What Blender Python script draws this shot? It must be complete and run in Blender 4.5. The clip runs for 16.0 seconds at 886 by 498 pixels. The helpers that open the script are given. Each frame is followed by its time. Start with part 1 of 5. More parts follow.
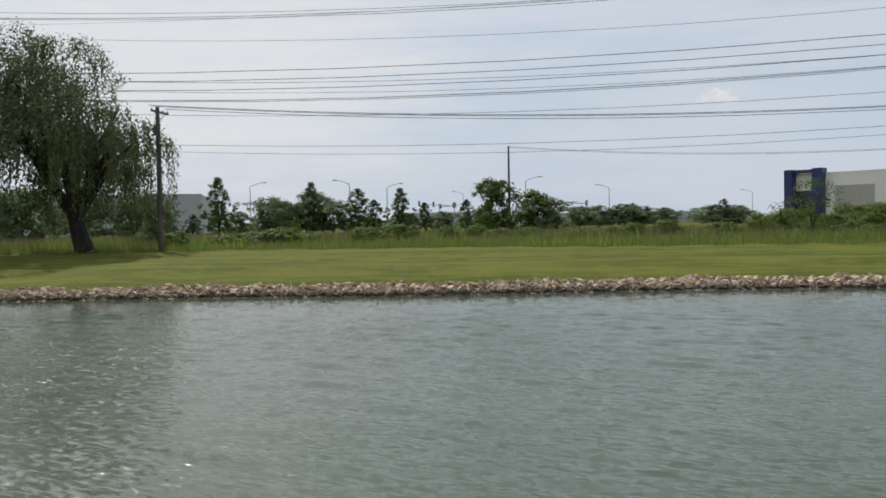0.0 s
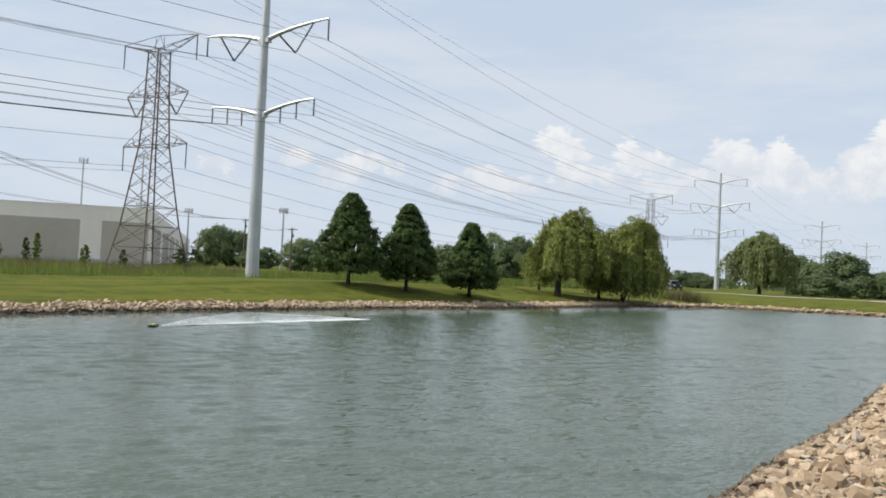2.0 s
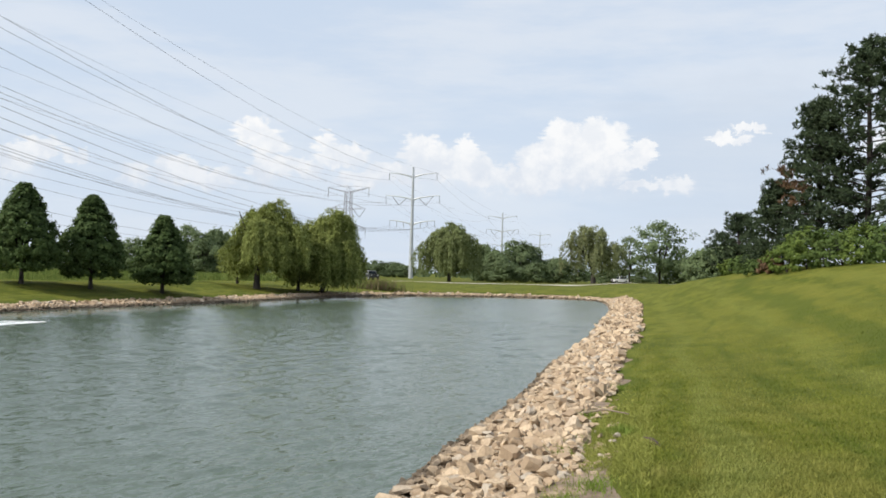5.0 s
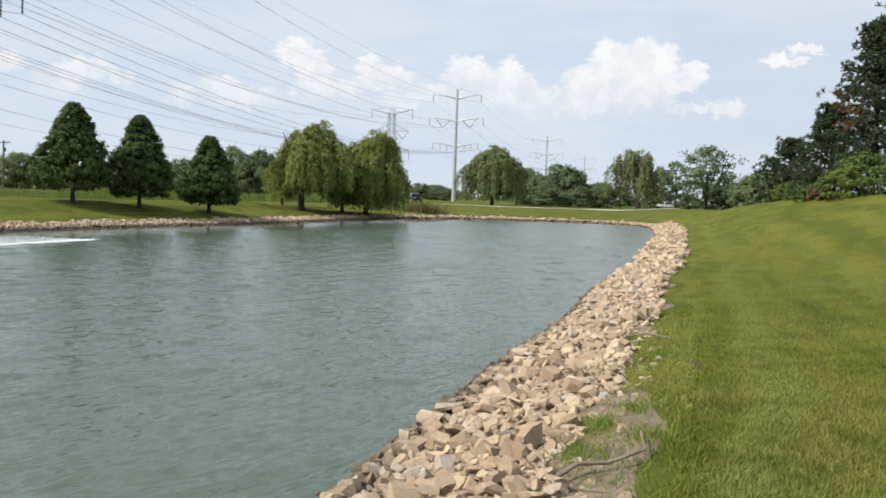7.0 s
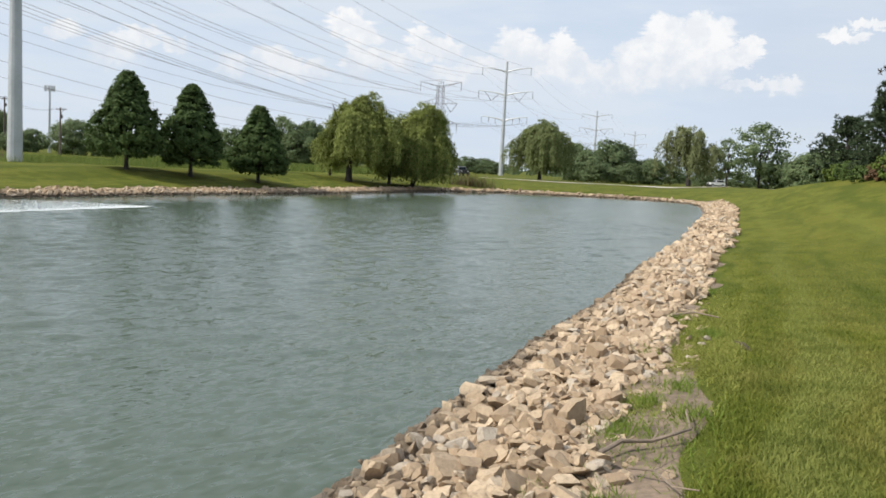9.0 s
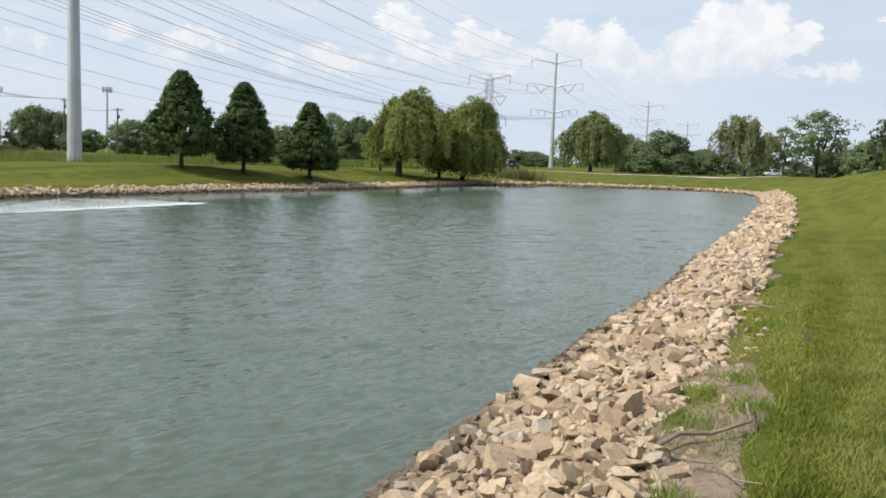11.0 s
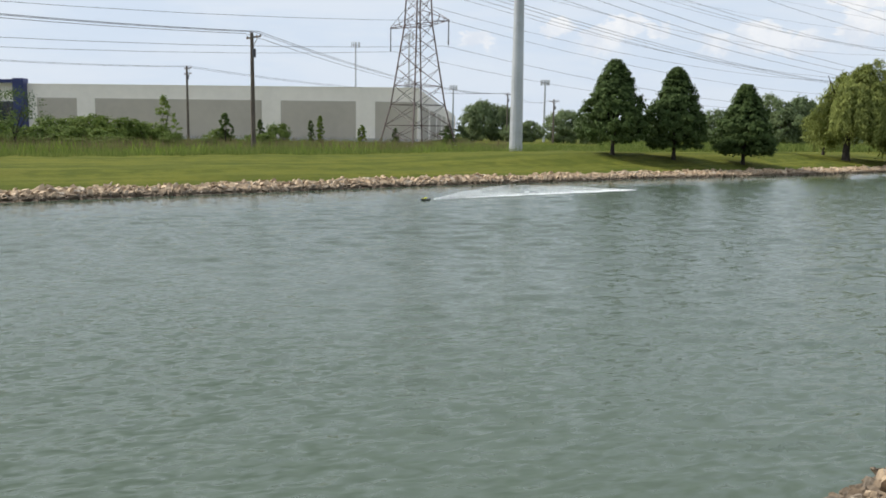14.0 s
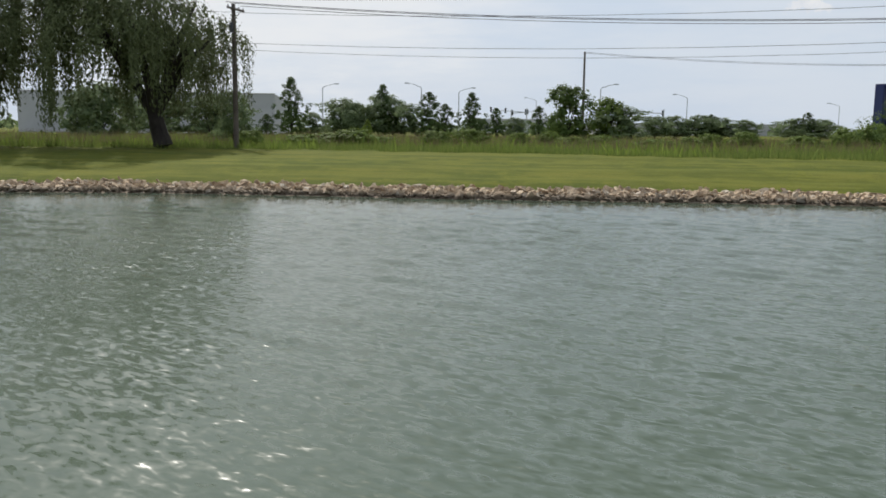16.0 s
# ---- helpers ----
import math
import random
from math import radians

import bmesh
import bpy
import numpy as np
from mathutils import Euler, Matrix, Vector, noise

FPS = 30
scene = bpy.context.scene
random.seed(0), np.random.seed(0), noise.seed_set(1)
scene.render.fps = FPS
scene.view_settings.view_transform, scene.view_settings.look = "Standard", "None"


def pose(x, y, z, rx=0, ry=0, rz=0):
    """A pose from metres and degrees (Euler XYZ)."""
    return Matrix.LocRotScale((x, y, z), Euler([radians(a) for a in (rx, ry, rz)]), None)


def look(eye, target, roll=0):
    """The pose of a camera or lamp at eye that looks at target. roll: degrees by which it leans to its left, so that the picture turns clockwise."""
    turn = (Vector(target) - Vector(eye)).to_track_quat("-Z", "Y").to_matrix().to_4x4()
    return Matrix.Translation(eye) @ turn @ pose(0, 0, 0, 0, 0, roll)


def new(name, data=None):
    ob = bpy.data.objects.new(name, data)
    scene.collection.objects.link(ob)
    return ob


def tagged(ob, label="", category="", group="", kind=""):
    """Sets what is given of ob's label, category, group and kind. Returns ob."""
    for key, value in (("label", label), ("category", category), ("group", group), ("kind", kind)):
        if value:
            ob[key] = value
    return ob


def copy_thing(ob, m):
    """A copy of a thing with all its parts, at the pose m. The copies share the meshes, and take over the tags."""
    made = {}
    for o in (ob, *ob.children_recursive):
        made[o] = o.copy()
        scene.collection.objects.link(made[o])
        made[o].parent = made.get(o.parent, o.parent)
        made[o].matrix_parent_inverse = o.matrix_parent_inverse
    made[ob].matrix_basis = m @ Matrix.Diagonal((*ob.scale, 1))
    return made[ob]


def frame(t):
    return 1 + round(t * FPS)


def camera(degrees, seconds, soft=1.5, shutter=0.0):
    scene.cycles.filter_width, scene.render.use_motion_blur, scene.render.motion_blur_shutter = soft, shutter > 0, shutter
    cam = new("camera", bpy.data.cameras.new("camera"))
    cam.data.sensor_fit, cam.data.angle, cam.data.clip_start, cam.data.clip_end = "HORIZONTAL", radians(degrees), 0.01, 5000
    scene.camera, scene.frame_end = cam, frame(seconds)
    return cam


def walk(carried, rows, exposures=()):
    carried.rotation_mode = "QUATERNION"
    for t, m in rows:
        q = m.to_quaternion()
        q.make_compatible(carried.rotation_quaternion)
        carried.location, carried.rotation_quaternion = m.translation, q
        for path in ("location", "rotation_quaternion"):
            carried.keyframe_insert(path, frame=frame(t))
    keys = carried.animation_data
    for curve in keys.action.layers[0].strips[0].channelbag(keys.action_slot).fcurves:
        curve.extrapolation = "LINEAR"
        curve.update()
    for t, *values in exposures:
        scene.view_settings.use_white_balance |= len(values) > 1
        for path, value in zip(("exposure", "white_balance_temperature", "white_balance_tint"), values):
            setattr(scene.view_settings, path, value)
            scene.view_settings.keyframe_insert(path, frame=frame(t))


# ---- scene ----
# ---------------------------------------------------------------- camera
# seconds, heading to the left of north (+y), pitch, lean, and the eye's place
PATH = [
    (0, 83.40, -1.79, -0.99, -0.168, -0.024, 2.827),
    (0.5, 61.33, -1.90, 0.45, -0.133, -0.071, 2.809),
    (1, 42.42, -0.84, 1.42, -0.065, -0.096, 2.800),
    (1.5, 28.10, -1.42, 2.33, -0.012, -0.106, 2.797),
    (2, 17.04, 1.40, 2.85, 0.019, -0.082, 2.812),
    (2.5, 10.05, 2.96, 2.76, 0.056, -0.047, 2.843),
    (3, 4.32, 2.45, 1.95, 0.089, -0.025, 2.849),
    (3.5, 0.60, 2.44, 2.00, 0.118, -0.023, 2.850),
    (3.7, -0.62, 2.18, 1.95, 0.118, -0.020, 2.850),
    (4.2, -2.30, 1.90, 1.75, 0.110, -0.016, 2.851),
    (4.9, -2.70, 1.65, 1.50, 0.100, -0.012, 2.852),
    (5.8, -1.50, 1.35, 1.32, 0.090, -0.009, 2.853),
    (6, -1.33, 1.27, 1.33, 0.089, -0.008, 2.853),
    (6.5, -0.66, -1.61, 2.05, 0.083, 0.003, 2.829),
    (7, 0.00, -3.56, 2.09, 0.084, 0.012, 2.827),
    (7.5, 1.33, -5.54, 1.96, 0.091, 0.030, 2.833),
    (8, 2.03, -5.53, 2.40, 0.075, 0.034, 2.821),
    (10.5, 4.76, -5.36, 2.75, 0.069, 0.046, 2.810),
    (11, 6.28, -5.99, 2.24, 0.050, 0.069, 2.785),
    (11.5, 9.76, -6.40, 2.02, 0.033, 0.070, 2.795),
    (12, 12.29, -6.35, 1.69, 0.011, 0.050, 2.785),
    (12.5, 16.74, -6.47, 1.89, -0.024, 0.061, 2.786),
    (13, 22.45, -7.12, 1.94, -0.103, 0.068, 2.768),
    (13.5, 29.88, -7.65, 1.07, -0.109, 0.086, 2.777),
    (14, 34.07, -7.59, 0.76, -0.114, 0.089, 2.762),
    (14.5, 38.30, -7.05, 0.46, -0.094, 0.067, 2.758),
    (15, 51.47, -7.39, 0.38, -0.064, 0.026, 2.751),
    (15.5, 69.11, -7.49, 1.30, -0.026, -0.025, 2.734),
    (16, 87.95, -7.95, 0.63, 0.016, -0.078, 2.730),
]


def carried_pose(yaw, pitch, lean, x, y, z):
    a, b = radians(yaw), radians(pitch)
    ahead = Vector((-math.sin(a) * math.cos(b), math.cos(a) * math.cos(b), math.sin(b)))
    eye = Vector((x, y, z))
    return look(eye, eye + ahead * 10, lean)


cam = camera(54.27, 16.0, soft=1.7)
walk(cam, [(r[0], carried_pose(*r[1:])) for r in PATH],
     exposures=[(0, -0.22), (0.6, -0.10), (1.5, -0.03), (3.5, 0.12), (8.0, 0.1), (14.0, 0.12), (15.0, 0.13), (16, -0.08)])

# ---------------------------------------------------------------- sun and sky
SUN_AZ, SUN_EL = 110.0, 43.0        # degrees left of north, degrees up
sun_dir = Vector((-math.sin(radians(SUN_AZ)) * math.cos(radians(SUN_EL)),
                  math.cos(radians(SUN_AZ)) * math.cos(radians(SUN_EL)), math.sin(radians(SUN_EL))))
sun = new("sun", bpy.data.lights.new("sun", "SUN"))
sun.data.energy, sun.data.angle, sun.data.color = 5.0, radians(0.8), (1.0, 0.95, 0.87)
sun.matrix_world = look(sun_dir * 100, (0, 0, 0))


class Nodes:
    """Short hand for building a node tree."""

    def __init__(self, tree):
        self.tree = tree
        tree.nodes.clear()

    def add(self, kind, **inputs):
        node = self.tree.nodes.new(kind)
        for key, value in inputs.items():
            sock = node.inputs[int(key[1:])] if key[0] == "i" and key[1:].isdigit() else node.inputs[key.replace("_", " ")]
            if hasattr(value, "is_linked"):
                self.tree.links.new(value, sock)
            else:
                sock.default_value = value
        return node

    def math(self, op, a, b=0.0, c=0.0, clamp=False):
        node = self.add("ShaderNodeMath", i0=a, i1=b, i2=c)
        node.operation, node.use_clamp = op, clamp
        return node.outputs[0]

    def step(self, value, low, high):
        flip = low > high
        node = self.add("ShaderNodeMapRange", Value=value, From_Min=min(low, high), From_Max=max(low, high),
                        To_Min=1.0 if flip else 0.0, To_Max=0.0 if flip else 1.0)
        node.interpolation_type = "SMOOTHSTEP"
        return node.outputs[0]

    def mix(self, fac, a, b):
        node = self.tree.nodes.new("ShaderNodeMix")
        node.data_type = "RGBA"
        for sock, value in ((node.inputs[0], fac), (node.inputs[6], a), (node.inputs[7], b)):
            if hasattr(value, "is_linked"):
                self.tree.links.new(value, sock)
            else:
                sock.default_value = value if not isinstance(value, tuple) else (*value[:3], 1.0)
        return node.outputs[2]

    def noise(self, vector, scale, detail=4.0, rough=0.55):
        node = self.add("ShaderNodeTexNoise", Scale=scale, Detail=detail, Roughness=rough)
        if vector is not None:
            self.tree.links.new(vector, node.inputs["Vector"])
        return node.outputs["Fac"]


world = bpy.data.worlds.new("sky")
scene.world = world
world.use_nodes = True
n = Nodes(world.node_tree)
way = n.add("ShaderNodeTexCoord").outputs["Generated"]
sky = n.add("ShaderNodeTexSky")
sky.sky_type, sky.sun_disc, sky.sun_elevation, sky.sun_rotation = "NISHITA", False, radians(SUN_EL), radians(-SUN_AZ)
sky.air_density, sky.dust_density, sky.ozone_density = 1.0, 2.6, 1.2
xyz = n.add("ShaderNodeSeparateXYZ", Vector=way)
up = xyz.outputs["Z"]
# a thin high veil, streaked along the horizon, and a band of fair-weather cumulus low down
flat = n.add("ShaderNodeMapping", Vector=way, Scale=(1.0, 1.0, 5.0)).outputs[0]
veil = n.step(n.noise(flat, 3.1, 7, 0.62), 0.36, 0.62)
heading = n.math("ARCTAN2", n.math("MULTIPLY", xyz.outputs["X"], -1.0), xyz.outputs["Y"])
puffs = None
warp = n.math("MULTIPLY", n.math("SUBTRACT", n.noise(way, 46, 9, 0.62), 0.5), 0.046)
warp2 = n.math("MULTIPLY", n.math("SUBTRACT", n.noise(flat, 31, 9, 0.62), 0.5), 0.044)
lift = n.math("ADD", up, warp)
turned = n.math("ADD", heading, warp2)
# heading, height, half width, half height of each billow, in degrees
EAST_CLOUDS = [(-10.4, 8.9, 1.5, 1.3), (-12.9, 8.9, 1.8, 1.3), (-9.1, 7.4, 1.6, 1.3), (-11.6, 7.2, 3.0, 1.3), (-8.0, 6.2, 2.6, 0.8),
               (-15.7, 8.3, 0.9, 0.6), (-14.8, 7.6, 1.1, 0.5), (-17.7, 6.0, 1.0, 0.45), (-15.4, 6.1, 1.3, 0.35), (-22.1, 9.5, 0.9, 0.3),
               (-20.8, 8.8, 1.3, 0.35), (-34.0, 8.5, 5.0, 2.0), (-48.0, 7.0, 6.0, 1.8)]
NORTH_CLOUDS = [(9.7, 8.8, 1.5, 0.8), (8.8, 8.0, 1.3, 0.6), (5.3, 8.6, 0.7, 0.45), (4.2, 7.5, 1.7, 0.8), (-1.0, 7.9, 1.2, 1.05),
                (-3.9, 8.0, 1.0, 0.9), (-2.4, 7.1, 2.4, 1.2), (0.8, 6.5, 1.8, 0.7), (2.8, 6.0, 1.7, 0.5), (-5.0, 6.6, 1.8, 0.9),
                (9.3, 6.5, 0.8, 1.0), (7.4, 6.7, 2.2, 0.6)]
WEST_CLOUDS = [(14.4, 6.2, 1.5, 0.9), (12.8, 5.7, 1.8, 0.6), (17.0, 5.6, 0.9, 0.7), (20.6, 6.6, 0.8, 0.45), (22.6, 6.9, 1.0, 0.8),
               (24.1, 6.1, 1.4, 0.9), (27.0, 6.9, 1.0, 0.55), (32.0, 6.1, 1.0, 0.55), (65.8, 7.3, 1.3, 0.4)]
for az, el, wide, high in EAST_CLOUDS + NORTH_CLOUDS + WEST_CLOUDS:
    dx = n.math("MULTIPLY", n.math("SUBTRACT", turned, radians(az)), 1 / radians(wide * 1.1))
    dz = n.math("MULTIPLY", n.math("SUBTRACT", lift, math.sin(radians(el))), 1 / radians(high * 1.1))
    puff = n.math("SUBTRACT", 1.0, n.math("ADD", n.math("MULTIPLY", dx, dx), n.math("MULTIPLY", dz, dz)))
    puffs = puff if puffs is None else n.math("MAXIMUM", puffs, puff)
crisp = n.step(lift, 0.07, 0.125)
cover = n.mix(crisp, n.step(puffs, -1.6, 1.0), n.step(puffs, -0.25, 0.45))
cumulus = n.math("MULTIPLY", cover, n.step(lift, 0.05, 0.095))
billow = n.math("ADD", n.math("MULTIPLY", n.step(n.noise(way, 42, 7, 0.6), 0.36, 0.64), 0.5), n.math("MULTIPLY", n.step(lift, 0.085, 0.165), 0.6), clamp=True)
tint = n.mix(billow, (6.5, 7.05, 7.9), (9.1, 9.1, 9.1))
haze = n.step(up, 0.30, 0.0)
# a thin bright cloud sheet in the west
sx = n.math("MULTIPLY", n.math("SUBTRACT", heading, radians(101.0)), 1 / radians(21.0))
sz = n.math("MULTIPLY", n.math("SUBTRACT", up, 0.17), 1 / 0.15)
sheet = n.math("SUBTRACT", 1.0, n.math("ADD", n.math("MULTIPLY", sx, sx), n.math("MULTIPLY", sz, sz)))
sheet = n.math("ADD", sheet, n.math("MULTIPLY", n.math("SUBTRACT", n.noise(flat, 7, 7, 0.6), 0.5), 2.2))
base = n.mix(0.85, sky.outputs[0], n.mix(veil, (6.2, 7.2, 8.6), (7.4, 8.0, 8.85)))
base = n.mix(n.math("MULTIPLY", haze, 0.5), base, (6.4, 7.25, 8.4))
base = n.mix(n.math("MULTIPLY", n.step(sheet, -0.2, 1.1), 0.75), base, (8.9, 9.0, 9.1))
# a thin grey cloud bank in the north-east
bx = n.math("MULTIPLY", n.math("SUBTRACT", turned, radians(-23.0)), 1 / radians(13.0))
bz = n.math("MULTIPLY", n.math("SUBTRACT", lift, 0.13), 1 / 0.11)
bank = n.math("SUBTRACT", 1.0, n.math("ADD", n.math("MULTIPLY", bx, bx), n.math("MULTIPLY", bz, bz)))
bank = n.math("ADD", bank, n.math("MULTIPLY", n.math("SUBTRACT", n.noise(flat, 9, 6, 0.6), 0.5), 1.6))
base = n.mix(n.math("MULTIPLY", n.step(bank, -0.2, 1.0), 0.5), base, (5.6, 6.35, 7.4))
base = n.mix(n.math("MULTIPLY", cumulus, 0.92), base, tint)
bg = n.add("ShaderNodeBackground", Color=base, Strength=0.1)
n.tree.links.new(bg.outputs[0], n.add("ShaderNodeOutputWorld").inputs[0])

# ---------------------------------------------------------------- materials


def material(name, build):
    m = bpy.data.materials.new(name)
    m.use_nodes = True
    k = Nodes(m.node_tree)
    shader = build(k)
    k.tree.links.new(shader, k.add("ShaderNodeOutputMaterial").inputs[0])
    return m


def place(k):
    return k.add("ShaderNodeNewGeometry").outputs["Position"]


def solid(name, colour, rough=0.7, metal=0.0, grain=6.0, spread=0.25, bump=0.15, local=False):
    """A plain surface with stains and grain at two scales."""

    def build(k):
        v = k.add("ShaderNodeTexCoord").outputs["Object"] if local else place(k)
        broad, fine = k.noise(v, grain * 0.15, 3), k.noise(v, grain, 5)
        fac = k.math("ADD", k.math("MULTIPLY", broad, 0.6), k.math("MULTIPLY", fine, 0.4))
        fac = k.step(fac, 0.3, 0.7)
        low = tuple(c * (1 - spread) for c in colour)
        high = tuple(min(1, c * (1 + spread)) for c in colour)
        b = k.add("ShaderNodeBump", Strength=bump, Distance=0.02, Height=fine)
        return k.add("ShaderNodeBsdfPrincipled", Base_Color=k.mix(fac, low, high), Roughness=rough, Metallic=metal,
                     Normal=b.outputs[0]).outputs[0]

    return material(name, build)


def mower_lanes(k):
    """Mowing lanes that follow the shore, about 0.5 in the mean, from the ground's own distance to the water."""
    far = k.add("ShaderNodeAttribute")
    far.attribute_name = "shore"
    sway = k.noise(place(k), 0.16, 3)
    run = k.math("ADD", k.math("MULTIPLY", far.outputs["Fac"], 0.62), k.math("MULTIPLY", sway, 2.2))
    across = k.add("ShaderNodeCombineXYZ", X=run)
    patchy = k.math("MULTIPLY", k.math("SUBTRACT", k.noise(place(k), 0.5, 4), 0.5), 0.18)
    return k.math("ADD", k.noise(across.outputs[0], 1.0, 2, 0.5), patchy)


def leafy(name, dark, light, through_light=0.35, rough=0.55, lawn=False):
    """Leaves that differ one by one and let some light through."""

    def build(k):
        isle = k.add("ShaderNodeNewGeometry").outputs["Random Per Island"]
        broad = k.noise(place(k), 0.6, 3)
        fac = k.math("ADD", k.math("MULTIPLY", isle, 0.7), k.math("MULTIPLY", broad, 0.4), clamp=True)
        colour = k.mix(fac, dark, light)
        if lawn:
            lane = mower_lanes(k)
            colour = k.mix(k.math("MULTIPLY", k.step(k.noise(place(k), 0.35, 4), 0.46, 0.62), 0.5), colour, (0.30, 0.28, 0.085))
            colour = k.mix(k.math("MULTIPLY", k.step(lane, 0.50, 0.58), 0.6), colour, (0.27, 0.30, 0.085))
            colour = k.mix(k.math("MULTIPLY", k.step(lane, 0.48, 0.40), 0.6), colour, (0.075, 0.12, 0.016))
            tuft = k.noise(place(k), 1.7, 6, 0.7)
            colour = k.mix(k.math("MULTIPLY", k.step(tuft, 0.50, 0.62), 0.55), colour, (0.075, 0.105, 0.014))
            colour = k.mix(k.math("MULTIPLY", k.step(tuft, 0.43, 0.34), 0.45), colour, (0.29, 0.28, 0.085))
        face = k.add("ShaderNodeBsdfPrincipled", Base_Color=colour, Roughness=0.7 if rough > 0.5 else rough)
        face.inputs["Specular IOR Level"].default_value = 0.12
        back = k.add("ShaderNodeBsdfTranslucent", Color=colour)
        return k.add("ShaderNodeMixShader", i0=through_light, i1=face.outputs[0], i2=back.outputs[0]).outputs[0]

    return material(name, build)


def build_lawn(k):
    v = place(k)
    broad, mid, fine = k.noise(v, 0.09, 4), k.noise(v, 0.8, 7, 0.68), k.noise(v, 28, 4, 0.7)
    turned_v = k.add("ShaderNodeMapping", Vector=v, Rotation=(0, 0, radians(15.5))).outputs[0]
    stripe = mower_lanes(k)
    c = k.mix(k.step(mid, 0.40, 0.60), (0.086, 0.098, 0.015), (0.208, 0.202, 0.031))
    c = k.mix(k.math("MULTIPLY", k.step(broad, 0.44, 0.58), 0.6), c, (0.225, 0.205, 0.036))
    c = k.mix(k.math("MULTIPLY", k.step(stripe, 0.50, 0.58), 0.65), c, (0.232, 0.228, 0.047))
    c = k.mix(k.math("MULTIPLY", k.step(stripe, 0.48, 0.40), 0.6), c, (0.058, 0.088, 0.013))
    patch = k.noise(k.add("ShaderNodeMapping", Vector=turned_v, Scale=(0.55, 0.16, 1)).outputs[0], 1.0, 5, 0.65)
    c = k.mix(k.math("MULTIPLY", k.step(patch, 0.50, 0.60), 0.5), c, (0.085, 0.098, 0.018))
    c = k.mix(k.math("MULTIPLY", k.step(patch, 0.44, 0.36), 0.5), c, (0.262, 0.228, 0.046))
    c = k.mix(k.math("ADD", k.math("MULTIPLY", k.step(fine, 0.35, 0.75), 0.55), 0.2), (0.055, 0.072, 0.014), c)
    b = k.add("ShaderNodeBump", Strength=0.5, Distance=0.04, Height=fine)
    lawn = k.add("ShaderNodeBsdfPrincipled", Base_Color=c, Roughness=0.95, Normal=b.outputs[0])
    lawn.inputs["Specular IOR Level"].default_value = 0.05
    return lawn.outputs[0]


def build_water(k):
    v = place(k)
    # wavelets run before the wind in long fronts
    turn = k.add("ShaderNodeMapping", Vector=v, Rotation=(0, 0, radians(-52))).outputs[0]
    fronts = k.add("ShaderNodeMapping", Vector=turn, Scale=(0.45, 1.0, 1)).outputs[0]
    calm = k.math("ADD", 0.6, k.math("MULTIPLY", k.step(k.noise(v, 0.11, 3), 0.36, 0.64), 0.55))
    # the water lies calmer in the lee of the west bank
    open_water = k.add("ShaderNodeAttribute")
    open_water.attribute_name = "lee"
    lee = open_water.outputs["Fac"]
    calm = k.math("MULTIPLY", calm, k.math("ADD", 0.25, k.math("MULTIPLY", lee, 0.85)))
    slopes = None
    for scale, detail, amount in ((4.0, 1.5, 0.20), (10.0, 2.0, 0.9)):
        tex = k.add("ShaderNodeTexNoise", Vector=fronts, Scale=scale, Detail=detail, Roughness=0.5, Distortion=0.35).outputs["Color"]
        off = k.add("ShaderNodeVectorMath", i0=tex, i1=(0.5, 0.5, 0.5))
        off.operation = "SUBTRACT"
        sized = k.add("ShaderNodeVectorMath", i0=off.outputs[0])
        sized.operation = "SCALE"
        sized.inputs["Scale"].default_value = amount
        if slopes is None:
            slopes = sized.outputs[0]
        else:
            both = k.add("ShaderNodeVectorMath", i0=slopes, i1=sized.outputs[0])
            both.operation = "ADD"
            slopes = both.outputs[0]
    windy = k.add("ShaderNodeVectorMath", i0=slopes, i1=(0.6, 1.0, 0.0))
    windy.operation = "MULTIPLY"
    back = k.add("ShaderNodeMapping", Vector=windy.outputs[0], Rotation=(0, 0, radians(52))).outputs[0]
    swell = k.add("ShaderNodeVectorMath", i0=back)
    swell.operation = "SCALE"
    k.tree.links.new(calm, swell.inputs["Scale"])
    raised = k.add("ShaderNodeVectorMath", i0=swell.outputs[0], i1=(0.0, 0.0, 1.0))
    raised.operation = "ADD"
    face = k.add("ShaderNodeVectorMath", i0=raised.outputs[0])
    face.operation = "NORMALIZE"
    colour = k.mix(k.noise(v, 0.05, 2), (0.059, 0.082, 0.057), (0.071, 0.095, 0.066))
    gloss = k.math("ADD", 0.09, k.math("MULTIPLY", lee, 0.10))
    w = k.add("ShaderNodeBsdfPrincipled", Base_Color=colour, Roughness=gloss, IOR=1.333, Normal=face.outputs[0])
    return w.outputs[0]


